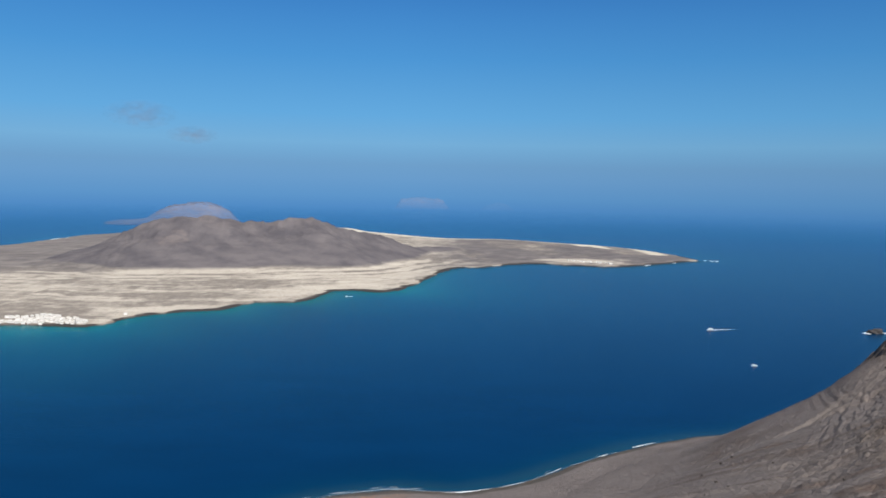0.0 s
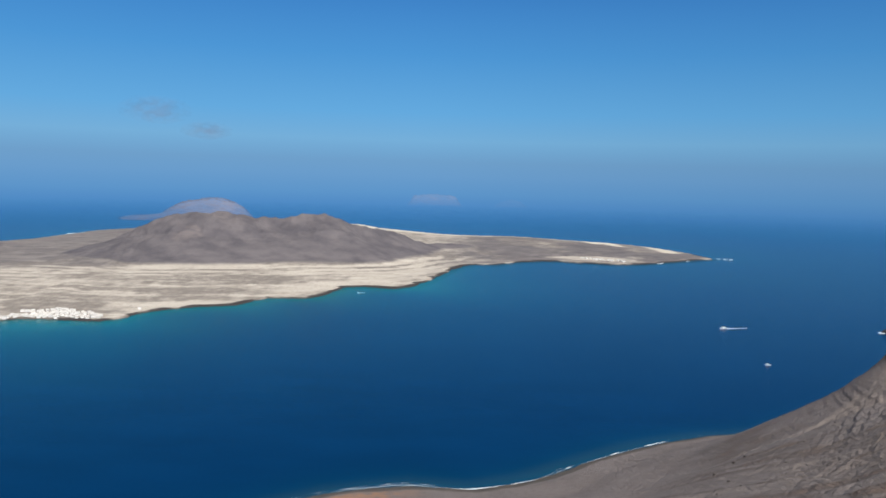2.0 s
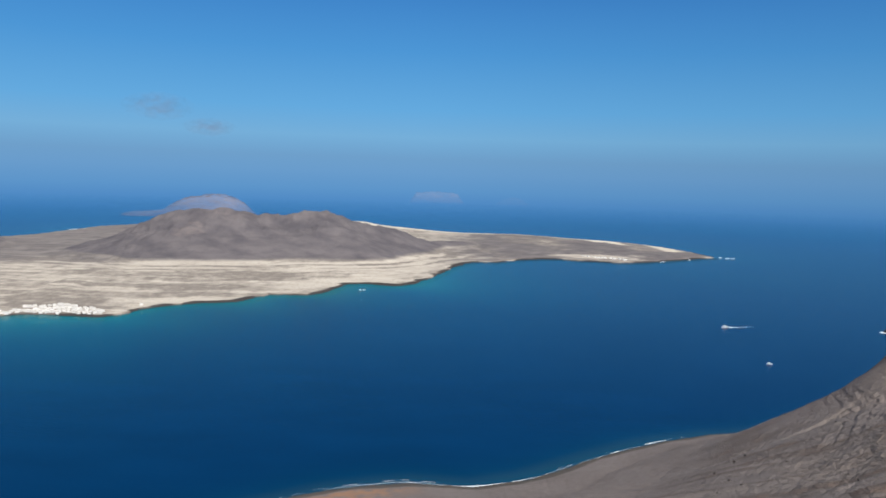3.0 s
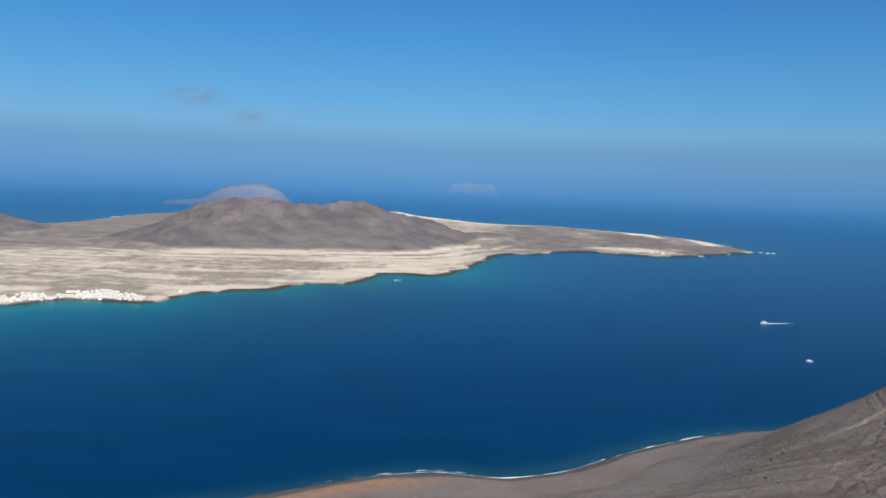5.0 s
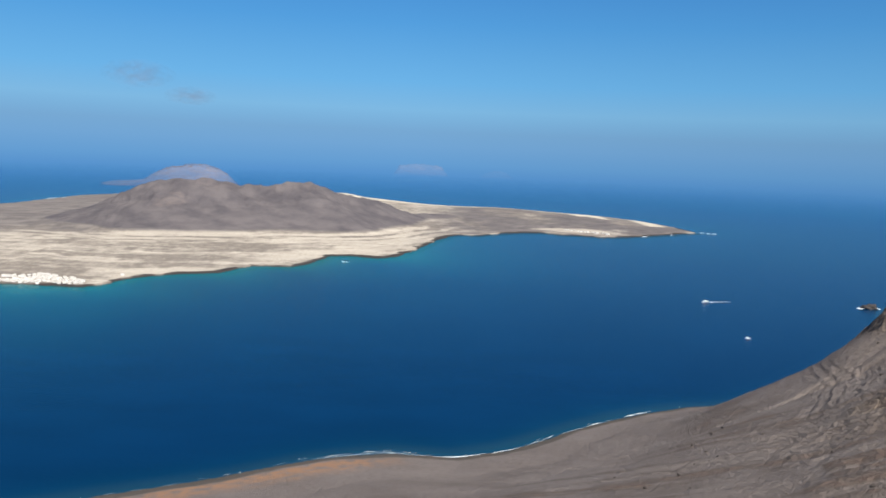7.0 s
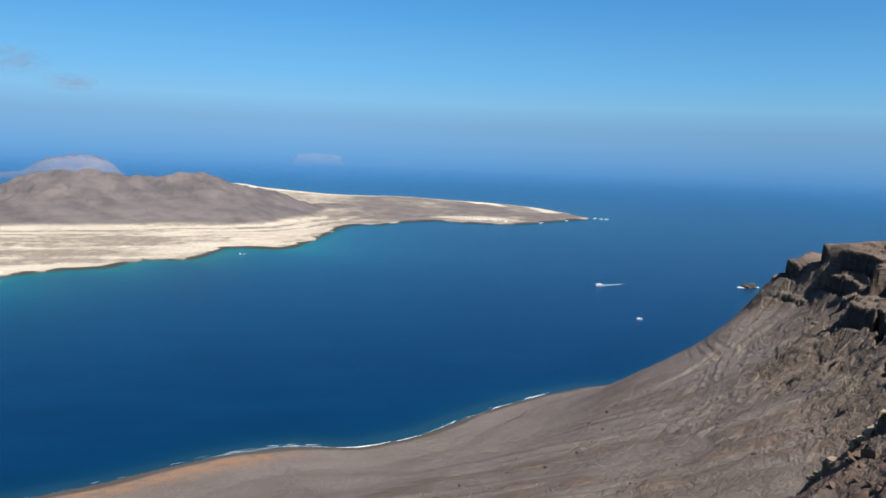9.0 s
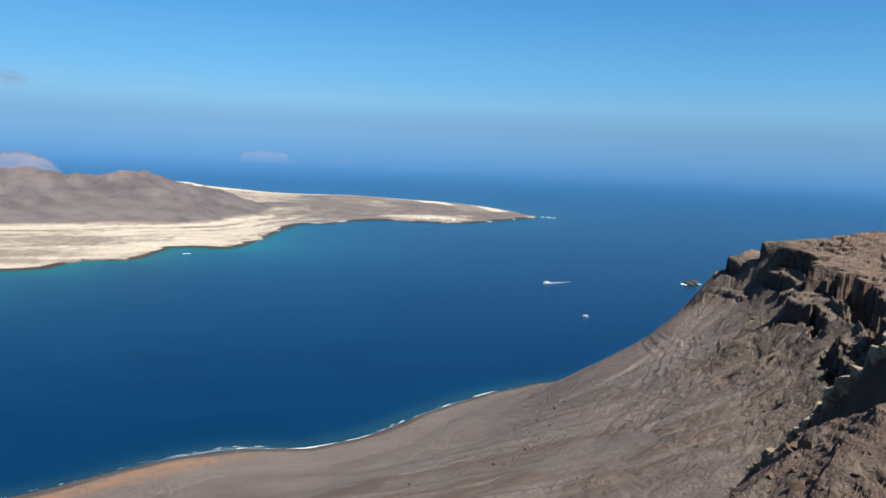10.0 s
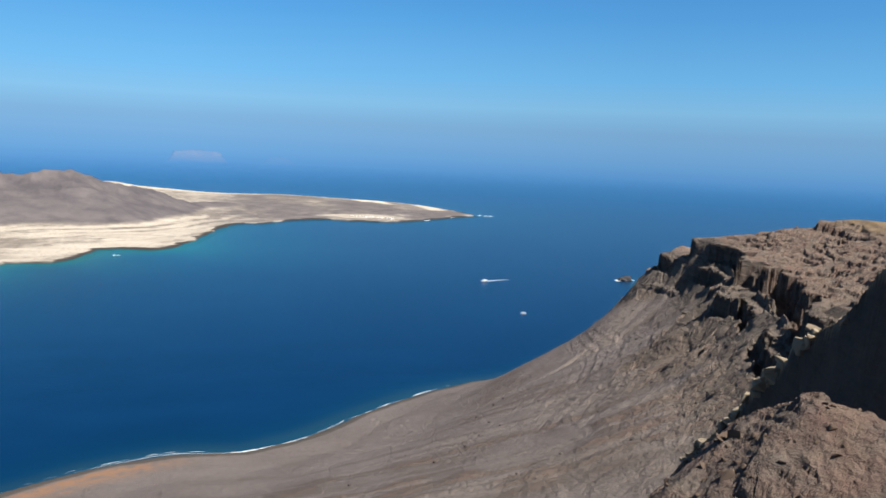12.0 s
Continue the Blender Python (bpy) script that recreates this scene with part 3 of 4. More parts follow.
    return z, d, {"sand": np.clip(sand, 0, 1), "cinder": cinder, "white": white, "shore": shore, "tuff": tuff}


def build_island(material):
    az = np.linspace(-60, 24, 900)
    r = 560 * np.exp(np.linspace(0, math.log(2500 / 560), 560))
    x, y = fan(az, r)
    z, d, attributes = island_ground(x, y)
    ob = sheet("island", x, y, z, material, d > -6, attributes)
    return tagged(ob, "low sandy volcanic island with a dark cinder ridge", "island", kind="structure")


def build_sea(material):
    az = np.concatenate([np.linspace(-180, -50, 60, False), np.linspace(-50, 50, 420, False), np.linspace(50, 180, 60, False)])
    r = np.concatenate([60 * np.exp(np.linspace(0, math.log(2600 / 60), 330)), [2800, 3000, 3300, 3600, 4000, 4400, 4900, 5400, 7000, 10000, 16000, 30000]])
    x, y = fan(az, r)
    d, _ = line_distance(x, y, SHORE[::2])
    n = fbm(x, y, 90, 3, 201)
    reef = (0.62 * np.exp(-np.clip(d + 16 * n, 0, None) / 30) + (0.5 + 0.25 * (1 - smooth(x, -300, -150))) * np.exp(-np.clip(d + 40 * n, 0, None) / 110)) * (1 - 0.7 * smooth(y, 950, 1250))
    c, _ = line_distance(x, y, COAST)
    reef = reef + 0.22 * np.exp(-np.clip(c + 5 * n, 0, None) / 9)
    bed = 0.14 * (1 - smooth(c + 4 * n, 2, 12))
    # opacity falls with distance to imitate haze over the water
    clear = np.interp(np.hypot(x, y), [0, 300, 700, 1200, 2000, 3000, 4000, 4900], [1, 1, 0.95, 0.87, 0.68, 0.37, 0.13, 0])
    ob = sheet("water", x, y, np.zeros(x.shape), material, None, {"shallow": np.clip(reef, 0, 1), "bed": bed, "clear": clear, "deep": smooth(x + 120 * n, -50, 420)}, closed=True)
    return tagged(ob, "deep blue open sea with turquoise shallows", "sea", kind="structure")


def far_island(name, label, az0, az1, dist, profile, material, depth):
    """A far island: a ridge of the given heights over even steps of its width."""
    n, m = 90, 24
    t, v = np.meshgrid(np.linspace(0, 1, n), np.linspace(-1, 0.12, m))
    a = np.radians(az0 + (az1 - az0) * t)
    r = dist + depth * v
    x, y = np.sin(a) * r, np.cos(a) * r
    top = np.interp(t, np.linspace(0, 1, len(profile)), profile)
    z = top * np.clip(1 - np.abs(v) ** 1.6, 0, 1) * (1 + 0.16 * fbm(x, y, 120, 5, 301) + 0.10 * fbm(x, y, 30, 3, 302, ridged=True)) - 1.0
    ob = sheet(name, x, y, z, material)
    return tagged(ob, label, "island", kind="structure")


SEA = sea_material()
SLOPE = slope_material()
GROUND = island_material()
# rock of the far islands, with haze imitated by low alpha
THICK_HAZE = far_material("faded_horizon_rock", 0.045, (0.20, 0.18, 0.2, 1), (0.26, 0.24, 0.26, 1))
NEAR_HAZE, FAR_HAZE = far_material("faded_islet_rock", 0.52, (0.175, 0.150, 0.155, 1), (0.255, 0.218, 0.218, 1), 0.45), far_material("faded_island_rock", 0.17, (0.25, 0.195, 0.195, 1), (0.32, 0.25, 0.245, 1), 0.1)
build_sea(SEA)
build_cliff(SLOPE)
build_island(GROUND)
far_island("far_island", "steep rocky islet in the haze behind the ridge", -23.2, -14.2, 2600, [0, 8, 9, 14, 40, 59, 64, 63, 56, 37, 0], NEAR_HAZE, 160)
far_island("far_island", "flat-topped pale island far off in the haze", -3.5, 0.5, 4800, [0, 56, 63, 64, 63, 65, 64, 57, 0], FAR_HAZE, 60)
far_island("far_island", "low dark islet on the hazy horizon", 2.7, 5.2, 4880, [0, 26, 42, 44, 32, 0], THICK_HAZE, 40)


# ---- things: helpers ----
def part(name, bm, material, parent, label=""):
    me = bpy.data.meshes.new(name)
    bm.to_mesh(me)
    bm.free()
    me.materials.append(material)
    ob = new(name, me)
    ob.parent = parent
    if label:
        tagged(ob, label)
    return ob


def box(bm, x0, x1, y0, y1, z0, z1):
    v = [bm.verts.new(p) for p in ((x0, y0, z0), (x1, y0, z0), (x1, y1, z0), (x0, y1, z0), (x0, y0, z1), (x1, y0, z1), (x1, y1, z1), (x0, y1, z1))]
    for f in ((3, 2, 1, 0), (4, 5, 6, 7), (0, 1, 5, 4), (1, 2, 6, 5), (2, 3, 7, 6), (3, 0, 4, 7)):
        bm.faces.new([v[k] for k in f])
    return bm


def boxes(*sizes):
    bm = bmesh.new()
    for s in sizes:
        box(bm, *s)
    return bm


def plain(name, rgb, roughness=0.6, vary=0.08, specular=0.4):
    s = Shader(name, roughness=roughness, specular=specular)
    info = s.t.nodes.new("ShaderNodeObjectInfo")
    dark = tuple(c * (1 - 2.5 * vary) for c in rgb) + (1,)
    tone = s.math("ADD", s.math("MULTIPLY", info.outputs["Random"], 0.6), s.math("MULTIPLY", s.noise(1.5, 4), 0.5))
    s.color(s.mix(s.range(tone, 0.1, 1.0), tuple(rgb) + (1,), dark))
    return s.m


LIME = plain("whitewash", (0.74, 0.73, 0.71), 0.85, 0.12, 0.2)
ROOF = plain("roof_screed", (0.46, 0.43, 0.39), 0.9, 0.12, 0.1)
PAINT = plain("door_paint", (0.05, 0.14, 0.22), 0.5, 0.1)
GLASS = plain("dark_glass", (0.02, 0.03, 0.04), 0.15, 0.1, 0.6)
GEL = plain("white_gelcoat", (0.82, 0.88, 0.92), 0.3, 0.03)
STEEL = plain("grey_metal", (0.45, 0.46, 0.47), 0.4, 0.05)


def ground_z(x, y):
    return float(island_ground(np.array([[float(x)]]), np.array([[float(y)]]))[0][0, 0])


# ---- village ----
def rim_frame(x, y, t, z0, z1):
    """A closed frame of thickness t round a rectangle."""
    bm = bmesh.new()
    loops = [[bm.verts.new((sx * a, sy * c, z)) for sx, sy in ((-1, -1), (1, -1), (1, 1), (-1, 1))] for a, c, z in ((x, y, z0), (x, y, z1), (x - t, y - t, z1), (x - t, y - t, z0))]
    for k in range(4):
        for n in range(4):
            a, c = loops[k], loops[(k + 1) % 4]
            bm.faces.new((a[n], a[(n + 1) % 4], c[(n + 1) % 4], c[n]))
    bmesh.ops.recalc_face_normals(bm, faces=bm.faces)
    return bm


def make_house(w, d, h, wing=0.0, storeys=1):
    """A flat-roofed house whose front looks along -y: whitewashed walls with a parapet, a screed roof, a door and windows."""
    house = new("house")
    t = 0.06
    part("wall", boxes((-w / 2, w / 2, -d / 2, d / 2, -0.6, h)), LIME, house)
    if wing:
        part("annex", boxes((w / 2 + 0.003, w / 2 + wing, -d / 2 + 0.3, d / 2, -0.6, h * 0.62)), LIME, house)
    part("parapet", rim_frame(w / 2, d / 2, t, h + 0.001, h + 0.17), LIME, house)
    part("roof", boxes((-w / 2 + t, w / 2 - t, -d / 2 + t, d / 2 - t, h + 0.002, h + 0.03)), ROOF, house, "pale screed flat roof")
    part("door", boxes((-0.13, 0.13, -d / 2 - 0.015, -d / 2 + 0.02, 0, 0.5)), PAINT, house, "blue painted door")
    for k in range(storeys):
        for x in (-w * 0.32, w * 0.32):
            z = 0.25 + k * 0.72
            part("window", boxes((x - 0.13, x + 0.13, -d / 2 - 0.01, -d / 2 + 0.02, z, z + 0.27)), GLASS, house, "dark window pane")
    return tagged(house, "small whitewashed flat-roofed house on sandy ground", "house", group="white houses of the village")


def build_village():
    rng = random.Random(7)
    kinds = [make_house(3.0, 2.6, 0.95), make_house(4.2, 2.8, 1.0, 1.6), make_house(3.4, 3.0, 1.7, 0, 2), make_house(5.4, 2.6, 1.0), make_house(4.0, 3.0, 1.75, 1.4, 2)]
    spots = []

    def place(x, y, clear):
        if any((x - a) ** 2 + (y - b) ** 2 < clear * clear for a, b in spots):
            return
        spots.append((x, y))
        turn = rng.choice((0, 0, 0, 90, -90)) + 25 + rng.uniform(-8, 8)
        m = pose(x, y, ground_z(x, y) + 0.05, 0, 0, turn)
        k = rng.choice((0, 0, 1, 2, 3, 4))
        if kinds[k] not in used:
            used.append(kinds[k])
            kinds[k].matrix_basis = m
        else:
            copy_thing(kinds[k], m)

    used = []
    tries = 0
    while len(spots) < 275 and tries < 14000:
        tries += 1
        a = rng.uniform(-37.5, -24.3)
        shore = np.interp(a, [-37.5, -33.7, -29, -27, -24.2], [690, 716, 736, 722, 708])
        depth = np.interp(a, [-37.5, -33, -31, -29, -26.5, -24.2], [40, 34, 40, 26, 46, 14])
        r = shore + 5 + depth * rng.random() ** 1.25
        x, y = polar(a, r, 0)[:2]
        if vnoise(np.array([x / 13.0]), np.array([y / 13.0]), 5)[0] > -0.25:
            place(x, y, 4.0)
    for k in range(26):
        a = 9.0 + 3.2 * (k + rng.random()) / 26
        r = np.interp(a, [9, 10.5, 12.2], [1364, 1346, 1332]) + rng.uniform(-10, 9)
        place(math.sin(radians(a)) * r, math.cos(radians(a)) * r, 4.2)
    place(*polar(-21.9, 756, 0)[:2], 4)


# ---- boats ----
def hull(length, beam, height, sharp=0.42):
    """A hull with a pointed bow at -x, flared sides and a flat transom."""
    bm = bmesh.new()
    rows = []
    n = 12
    for k in range(n + 1):
        t = k / n
        half = beam / 2 * min(1, (t / sharp) ** 0.6 if t > 0 else 0.02)
        sheer = height * (1.25 - 0.35 * min(1, t * 1.6))
        x = -length / 2 + length * t
        rows.append([bm.verts.new(p) for p in ((x + 0.06 * length * (1 - t), 0, -0.15), (x + 0.03 * length * (1 - t), half * 0.75, 0.05), (x, half, sheer),
                                              (x, -half, sheer), (x + 0.03 * length * (1 - t), -half * 0.75, 0.05))])
    for a, b in zip(rows, rows[1:]):
        for k in range(5):
            bm.faces.new((a[k], a[(k + 1) % 5], b[(k + 1) % 5], b[k]))
    bm.faces.new(rows[-1])
    bm.faces.new(rows[0][::-1])
    bmesh.ops.recalc_face_normals(bm, faces=bm.faces)
    return bm


def tube(bm, a, b, r):
    d = Vector(b) - Vector(a)
    m = Matrix.Translation((Vector(a) + Vector(b)) / 2) @ d.to_track_quat("Z", "Y").to_matrix().to_4x4()
    bmesh.ops.create_cone(bm, cap_ends=True, segments=8, radius1=r, radius2=r * 0.8, depth=d.length, matrix=m)
    return bm


def build_ferry():
    f = new("ferry_boat")
    part("hull", hull(7.0, 2.0, 0.75), GEL, f, "white pointed hull")
    part("deckhouse", boxes((-1.4, 2.4, -0.8, 0.8, 0.72, 1.45)), GEL, f)
    part("window", boxes((-1.2, 2.2, -0.815, 0.815, 1.0, 1.28)), GLASS, f, "dark band of cabin windows")
    part("bridge", boxes((-1.2, 0.2, -0.6, 0.6, 1.45, 1.95)), GEL, f)
    part("windscreen", boxes((-1.215, -0.4, -0.61, 0.61, 1.62, 1.85)), GLASS, f)
    part("mast", tube(bmesh.new(), (0.1, 0, 1.9), (0.1, 0, 3.0), 0.05), STEEL, f)
    f.matrix_basis = pose(237, 688, 0, 0, 0, 16)
    return tagged(f, "white passenger ferry under way on blue water", "boat")


def build_yacht(x, y, turn, size=1.0):
    f = new("motor_yacht")
    part("hull", hull(4.6 * size, 1.5 * size, 0.6 * size), GEL, f)
    part("cabin", boxes((-0.9 * size, 1.2 * size, -0.5 * size, 0.5 * size, 0.55 * size, 1.2 * size)), GEL, f)
    part("window", boxes((-0.915 * size, 0.9 * size, -0.51 * size, 0.51 * size, 0.8 * size, 1.05 * size)), GLASS, f, "dark cabin window")
    part("flybridge", boxes((-0.3 * size, 0.9 * size, -0.4 * size, 0.4 * size, 1.2 * size, 1.5 * size)), GEL, f)
    part("mast", tube(bmesh.new(), (0.4 * size, 0, 1.4 * size), (0.4 * size, 0, 2.3 * size), 0.04 * size), STEEL, f)
    f.matrix_basis = pose(x, y, 0, 0, 0, turn)
    return tagged(f, "small white motor boat lying on blue water", "boat")


# ---- foam ----
def foam_material():
    s = Shader("sea_foam", roughness=0.9, specular=0.2)
    s.color(s.mix(s.range(s.noise(1.2, 5), 0.35, 0.65), (0.76, 0.82, 0.86, 1), (0.55, 0.65, 0.72, 1)))
    s.bump(s.noise(2.5, 5), 0.5, 0.3)
    return s.m


FOAM = foam_material()


def foam_strip(bm, points, width, seed, lift=0.05):
    """A ragged low ridge of foam along a line, tapering to both ends."""
    p = np.array(points, float)
    n = len(p)
    tang = np.gradient(p, axis=0)
    tang /= np.linalg.norm(tang, axis=1)[:, None] + 1e-9
    side = np.stack([-tang[:, 1], tang[:, 0]], 1)
    t = np.linspace(0, 1, n)
    k = np.arange(n) * 1.0
    w = width * np.minimum(1, 3.2 * np.minimum(t, 1 - t) + 0.06)
    lo = w * (0.5 + 0.45 * vnoise(k * 0.7, k * 0 + seed, 3))
    hi = w * (0.5 + 0.45 * vnoise(k * 0.6, k * 0 + seed + 9, 4))
    rows = []
    for i in range(n):
        a, b = p[i] - side[i] * lo[i], p[i] + side[i] * hi[i]
        rows.append([bm.verts.new((a[0], a[1], 0.02)), bm.verts.new((p[i][0], p[i][1], 0.02 + min(lift, 0.15 * w[i]) + 0.12 * min(w[i], 1.5))), bm.verts.new((b[0], b[1], 0.02))])
    for a, b in zip(rows, rows[1:]):
        for j in range(2):
            bm.faces.new((a[j], b[j], b[j + 1], a[j + 1]))
    bmesh.ops.recalc_face_normals(bm, faces=bm.faces)
    for f in bm.faces:
        f.smooth = True
    return bm


def off_shore(line, x0, x1, off, step=0.6):
    """Points along a coast between two values of x, moved seaward (to its left when walked to +x)."""
    fine = spline(line[:, :2], step)
    tang = np.gradient(fine, axis=0)
    tang /= np.linalg.norm(tang, axis=1)[:, None] + 1e-9
    q = fine + np.stack([-tang[:, 1], tang[:, 0]], 1) * off
    return q[(q[:, 0] > x0) & (q[:, 0] < x1) & (q[:, 1] < 700)]


def build_foam():
    coast = COAST[(COAST[:, 0] > -260) & (COAST[:, 0] < 180)]
    for x0, x1, off, w in ((2, 23, 0.9, 0.6), (23, 38, 0.7, 0.24), (49, 53, 0.9, 0.3), (72, 78, 0.9, 0.32), (90, 104, 0.9, 0.55), (-42, -34, 2.2, 0.18), (-27, -22, 2.9, 0.14), (-20, -15, 3.1, 0.17),
                           (-12, -5, 2.6, 0.17), (-19, -13, 1.3, 0.14), (-50, 17, 0.8, 0.15), (38, 52, 0.7, 0.12), (53, 90, 0.6, 0.08)):
        wave = part("breaking_wave", foam_strip(bmesh.new(), off_shore(coast, x0, x1, off), w, x0), FOAM, None)
        tagged(wave, "white breaking wave along the dark pebble shore", "wave", group="waves on the near shore")
    rng = random.Random(3)
    bm = bmesh.new()
    x = -240.0
    while x < 128:
        n = rng.uniform(1.5, 7.0)
        pts = off_shore(coast, x, x + n, rng.choice((0.6, 0.9, 1.5, 2.6)), 0.4)
        if len(pts) > 3:
            foam_strip(bm, pts, rng.uniform(0.03, 0.09), x)
        x += n + rng.uniform(0.2, 5.0) * (1 if x < 10 else 2)
    foam = part("shore_foam", bm, FOAM, None)
    tagged(foam, "thin broken lines of white foam along the shore", "foam", kind="stuff")
    # wake of the ferry
    bm = bmesh.new()
    for k, (off, w, n) in enumerate(((0.0, 2.0, 7), (0.5, 0.6, 13), (-0.5, 0.35, 24), (1.2, 0.15, 30))):
        foam_strip(bm, [(238.5 + 0.5 * i, 688.4 + 0.145 * i + off * (0.3 + i / 60)) for i in range(int(n * 2))], w, 40 + k)
    foam_strip(bm, [(-102 + 0.5 * i, 855 + 0.25 * i) for i in range(12)], 0.9, 47)
    wake = part("boat_wake", bm, FOAM, None)
    tagged(wake, "white wakes trailing behind the boats under way", "wake", kind="stuff")
    # surf off the points of the island
    bm = bmesh.new()
    for k, (a0, a1, d0, d1, w) in enumerate(((18.75, 19.05, 1488, 1492, 2.6), (19.1, 19.4, 1490, 1494, 2.2), (18.3, 18.6, 1494, 1500, 1.6), (14.4, 14.9, 1340, 1352, 1.5), (16.3, 16.6, 1412, 1420, 1.4), (-25.6, -24.0, 1857, 1940, 7), (-26.4, -25.7, 1820, 1850, 2.5), (-24.4, -23.8, 1925, 1955, 4))):
        pts = []
        for i in range(30):
            t = i / 29
            pts.append(polar(a0 + (a1 - a0) * t, d0 + (d1 - d0) * t + 2 * math.sin(7 * t + k), 0)[:2])
        foam_strip(bm, pts, w, 60 + k, 0.3)
    surf = part("reef_surf", bm, FOAM, None)
    tagged(surf, "white surf breaking on the reefs off the island", "surf", kind="stuff")


def build_sea_stack(x, y):
    """A dark rock off the headland with surf round it."""
    bm = bmesh.new()
    bmesh.ops.create_icosphere(bm, subdivisions=4, radius=1)
    for v in bm.verts:
        n = noise.fractal(v.co * 1.7, 1.0, 2.0, 4)
        v.co = Vector((v.co.x * 7.0, v.co.y * 4.6, max(v.co.z, -0.3) * 4.2)) * (1 + 0.35 * n)
    rock = part("sea_stack", bm, plain("wet_lava", (0.034, 0.032, 0.035), 0.7, 0.1), None)
    rock.location = (x, y, 0)
    tagged(rock, "dark basalt rock standing in the sea off the headland", "rock")
    bm = bmesh.new()
    for k, (r, a0, a1, w) in enumerate(((8.2, 140, 230, 1.6), (7.4, -40, 40, 1.2), (10.0, 170, 205, 0.9))):
        foam_strip(bm, [(x + r * 1.15 * math.cos(radians(a0 + (a1 - a0) * i / 24)), y + r * 0.75 * math.sin(radians(a0 + (a1 - a0) * i / 24))) for i in range(25)], w, 80 + k, 0.3)
    surf = part("rock_surf", bm, FOAM, None)
    tagged(surf, "white surf washing round the dark rock", "surf", kind="stuff")


# ---- loose rocks on the scree ----
def rock_mesh(seed, material):
    """An angular block: the hull of a few points about a rough box, with worn edges."""
    rng = random.Random(seed)
    bm = bmesh.new()
    for k in range(16):
        p = Vector((rng.uniform(-1, 1), rng.uniform(-1, 1), rng.uniform(-0.75, 0.75)))
        big = max(abs(p.x), abs(p.y), abs(p.z) / 0.75)
        bm.verts.new(p / big * rng.uniform(0.8, 1.0))
    hull_parts = bmesh.ops.convex_hull(bm, input=bm.verts)
    bmesh.ops.delete(bm, geom=hull_parts["geom_interior"], context="VERTS")
    bmesh.ops.bevel(bm, geom=bm.edges[:], offset=0.06, segments=1, affect="EDGES", clamp_overlap=True)
    me = bpy.data.meshes.new("boulder")
    bm.to_mesh(me)
    bm.free()
    me.materials.append(material)
    return me


def build_boulders():
    """Dark boulders lying on the scree, larger towards the cliff."""
    rng = random.Random(19)
    meshes = [rock_mesh(k, BASALT) for k in range(6)]
    spots = []
    while len(spots) < 120:
        a, r = rng.uniform(-12, 40), 150 + 260 * rng.random() ** 0.8
        x, y = polar(a, r, 0)[:2]
        spots.append((x, y, rng.uniform(0.25, 0.6) * (1.6 if rng.random() < 0.15 else 1), rng.uniform(0, 360), rng.randrange(6)))
    px, py = np.array([[s[0] for s in spots]]), np.array([[s[1] for s in spots]])
    z, dc, rock, u, _, top, _, _ = cliff_ground(px, py)
    for k, (x, y, size, turn, m) in enumerate(spots):
        if dc[0, k] < 12 or u[0, k] < 0.5 or top[0, k] or z[0, k] < 2:
            continue
        ob = new("boulder", meshes[m])
        ob.matrix_basis = pose(x, y, z[0, k] + 0.15 * size, rng.uniform(-20, 20), rng.uniform(-20, 20), turn) @ Matrix.Diagonal((size, size * rng.uniform(0.7, 1.1), size, 1))
        tagged(ob, "dark basalt boulder resting on the scree slope", "boulder", group="boulders on the scree")


def build_outcrops():
    """Pale weathered blocks that break out along the crest of the high spur, and brown stones on the low one."""
    rng = random.Random(23)
    meshes = [rock_mesh(20 + k, TUFF) for k in range(7)]
    reach = np.linspace(60, 124, 260)
    for k in range(130):
        az = 34.0 + 9.4 * (k + rng.random()) / 130
        knot = max(math.exp(-((az - c) / w) ** 2) for c, w in ((41.2, 0.35), (39.3, 0.7), (37.4, 0.6), (35.4, 0.4)))
        if rng.random() > 0.12 + 0.88 * knot:
            continue
        x, y = reach * math.sin(radians(az)), reach * math.cos(radians(az))
        z = spurs(x[None], y[None])[0][0]
        i = int(np.argmax((z - EYE) / reach))   # the crest as it stands against the slope behind
        size = rng.uniform(0.28, 0.6) * (1 + 0.9 * knot * rng.random())
        drop = rng.uniform(-0.1, 1.5) * size
        ob = new("crest_rock", meshes[rng.randrange(7)])
        ob.matrix_basis = pose(x[i], y[i], z[i] - drop, rng.uniform(-18, 18), rng.uniform(-18, 18), rng.uniform(0, 360)) @ Matrix.Diagonal((size * rng.uniform(0.9, 1.5), size * rng.uniform(0.7, 1.1), size * rng.uniform(0.7, 1.1), 1))
        tagged(ob, "pale weathered rock block on the crest of the spur", "rock", group="rocks on the spur")
    stones = [rock_mesh(40 + k, BROWN) for k in range(5)]
    for k in range(90):
        az, d = rng.uniform(33, 46), rng.uniform(38, 50)
        x, y = polar(az, d, 0)[:2]
        z, near, _ = spurs(np.array([[x]]), np.array([[y]]))
        if not near[0, 0]:
            continue
        size = rng.uniform(0.07, 0.2) * (2.2 if rng.random() < 0.12 else 1)
        ob = new("stone", stones[rng.randrange(5)])
        ob.matrix_basis = pose(x, y, z[0, 0] + 0.1 * size, rng.uniform(-25, 25), rng.uniform(-25, 25), rng.uniform(0, 360)) @ Matrix.Diagonal((size * 1.2, size * 0.9, size, 1))
        tagged(ob, "rough brown stone lying on the low spur", "stone", group="stones on the low spur")


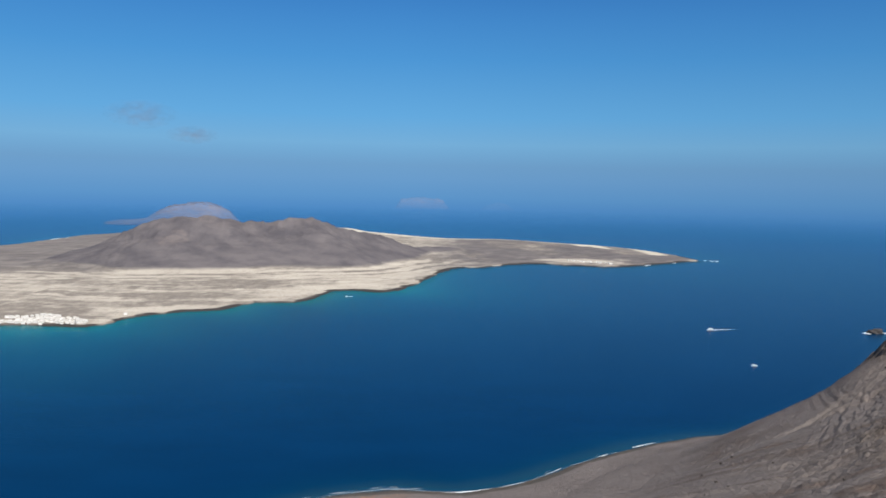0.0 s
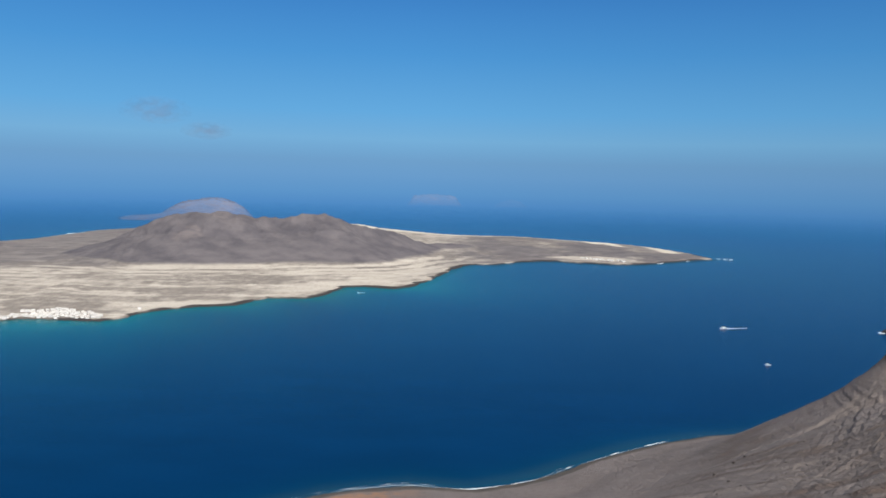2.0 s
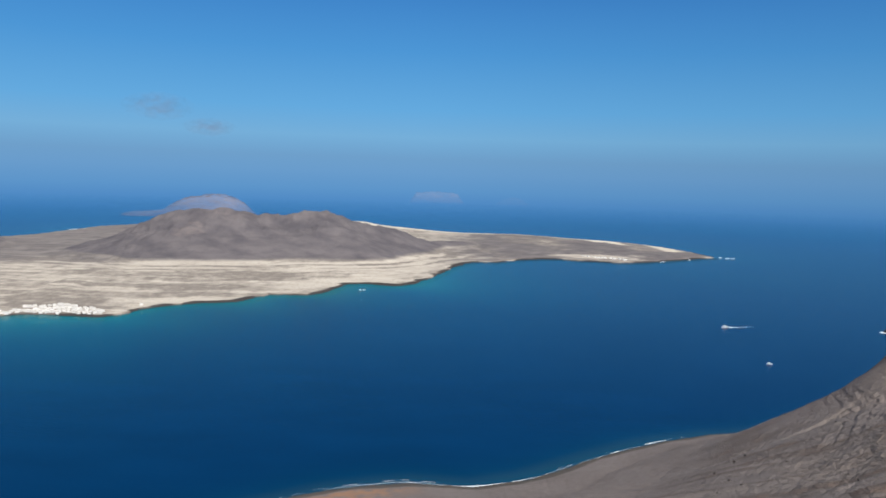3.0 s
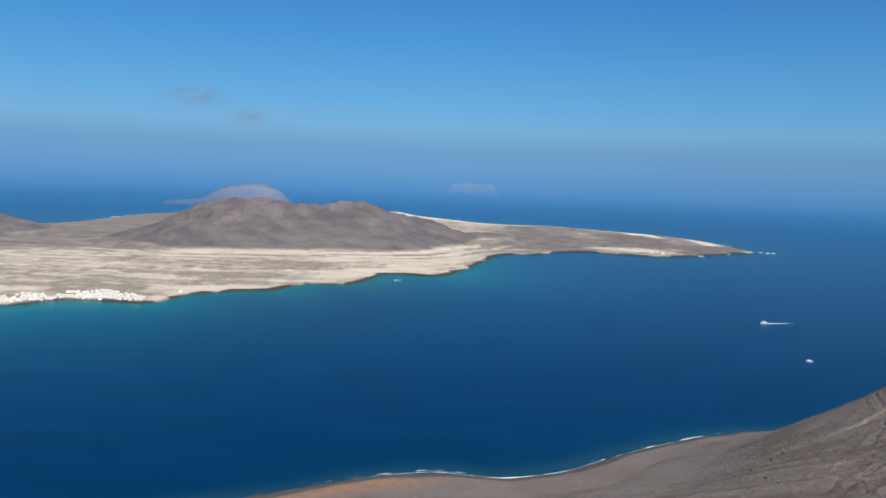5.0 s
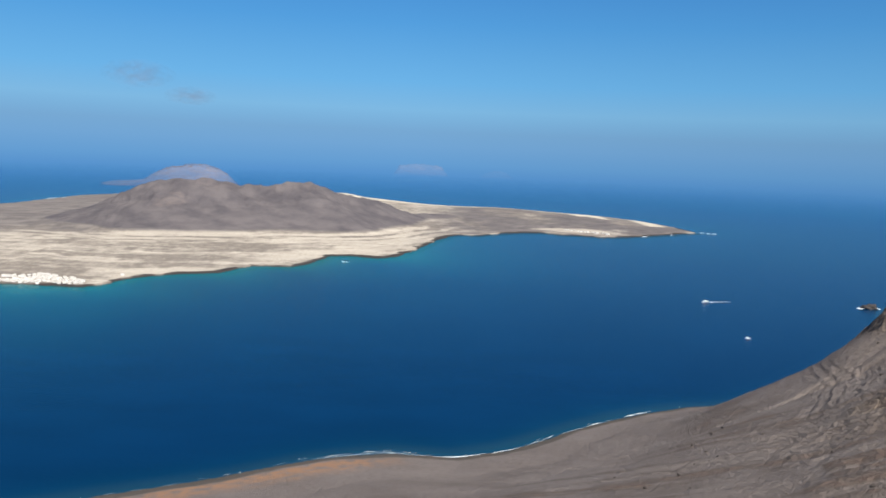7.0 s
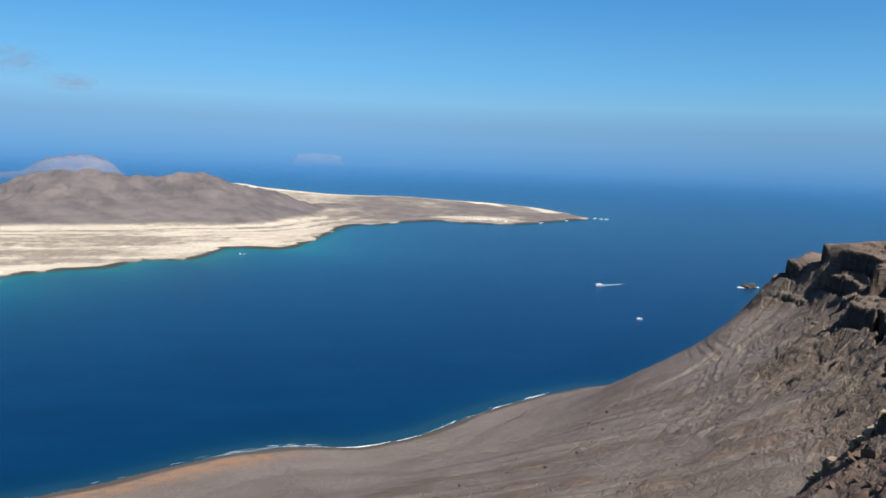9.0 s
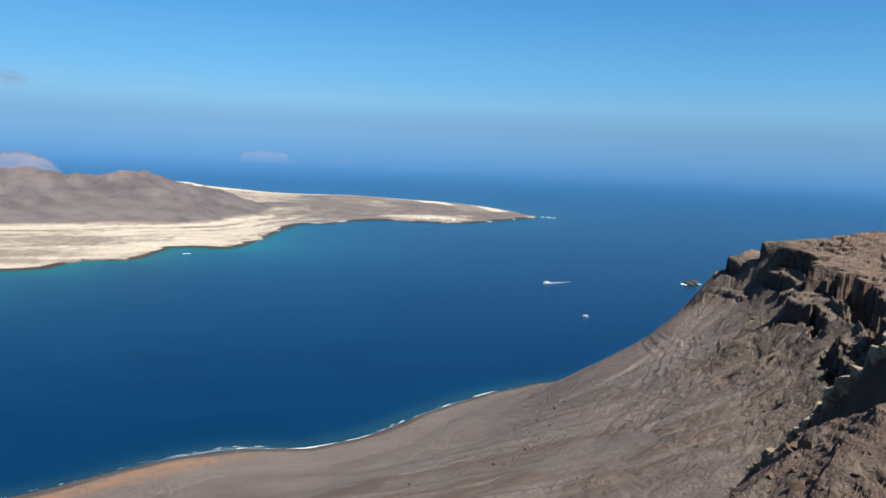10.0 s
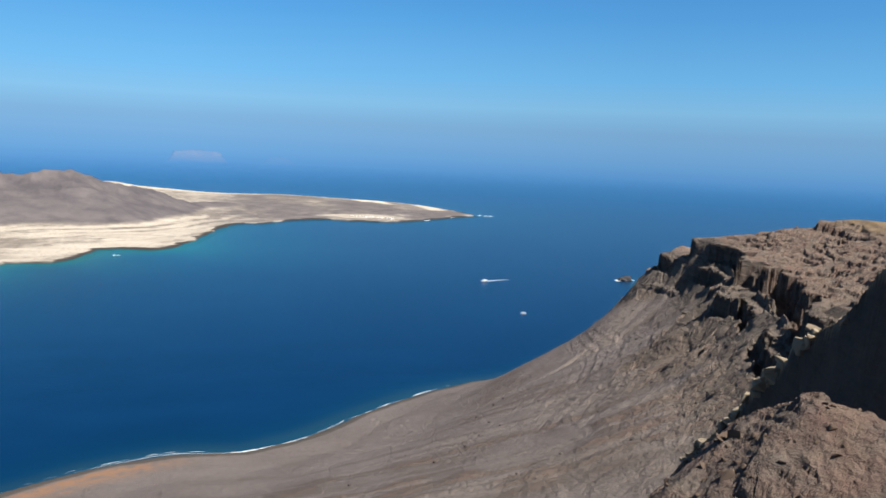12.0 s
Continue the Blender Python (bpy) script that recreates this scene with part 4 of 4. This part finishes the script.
BROWN = plain("brown_basalt", (0.115, 0.085, 0.068), 0.95, 0.12, 0.12)
TUFF = plain("pale_tuff", (0.30, 0.250, 0.185), 0.95, 0.12, 0.1)
BASALT = plain("boulder_basalt", (0.066, 0.057, 0.054), 0.95, 0.12, 0.15)

# ---- clouds ----
def cloud_material():
    """Thin vapour: densest in the middle, torn at the edges."""
    s = Shader("thin_cloud", roughness=1.0, specular=0.0)
    s.color((0.17, 0.175, 0.22, 1))
    co = s.t.nodes.new("ShaderNodeTexCoord")
    length = s.t.nodes.new("ShaderNodeVectorMath")
    length.operation = "LENGTH"
    flat = s.t.nodes.new("ShaderNodeVectorMath")
    flat.operation = "MULTIPLY"
    flat.inputs[1].default_value = (1, 0, 1)
    s.t.links.new(co.outputs["Object"], flat.inputs[0])
    s.t.links.new(flat.outputs[0], length.inputs[0])
    body = s.range(length.outputs["Value"], 0.1, 0.95, 1, 0)
    torn = s.range(s.noise(0.018, 5, (1, 1, 2)), 0.35, 0.65, 0.1, 1.0)
    s.put(s.b.inputs["Alpha"], s.math("MULTIPLY", s.math("MULTIPLY", body, torn), 0.32))
    return s.m


CLOUD = cloud_material()


def build_cloud(az, el, width, height):
    d = 4200
    bm = bmesh.new()
    bmesh.ops.create_icosphere(bm, subdivisions=4, radius=1)
    for v in bm.verts:
        v.co *= 1 + 0.12 * noise.fractal(v.co * 2 + Vector((az, 0, 0)), 1.0, 2.0, 3)
    for f in bm.faces:
        f.smooth = True
    ob = part("cloud", bm, CLOUD, None)
    ob.matrix_basis = pose(*polar(az, d, EYE + d * math.tan(radians(el))), 0, 0, -az) @ Matrix.Diagonal((width / 2, 60, height / 2, 1))
    return tagged(ob, "thin grey-mauve cloud low in the blue sky", "cloud", group="small clouds")


build_village()
build_ferry()
build_yacht(219.5, 544, 170, 0.9)
build_yacht(-103, 855, 200, 0.6)
build_foam()
build_sea_stack(383, 688)
build_boulders()
build_outcrops()
build_cloud(-20.8, 4.65, 380, 150)
build_cloud(-17.5, 3.4, 280, 100)
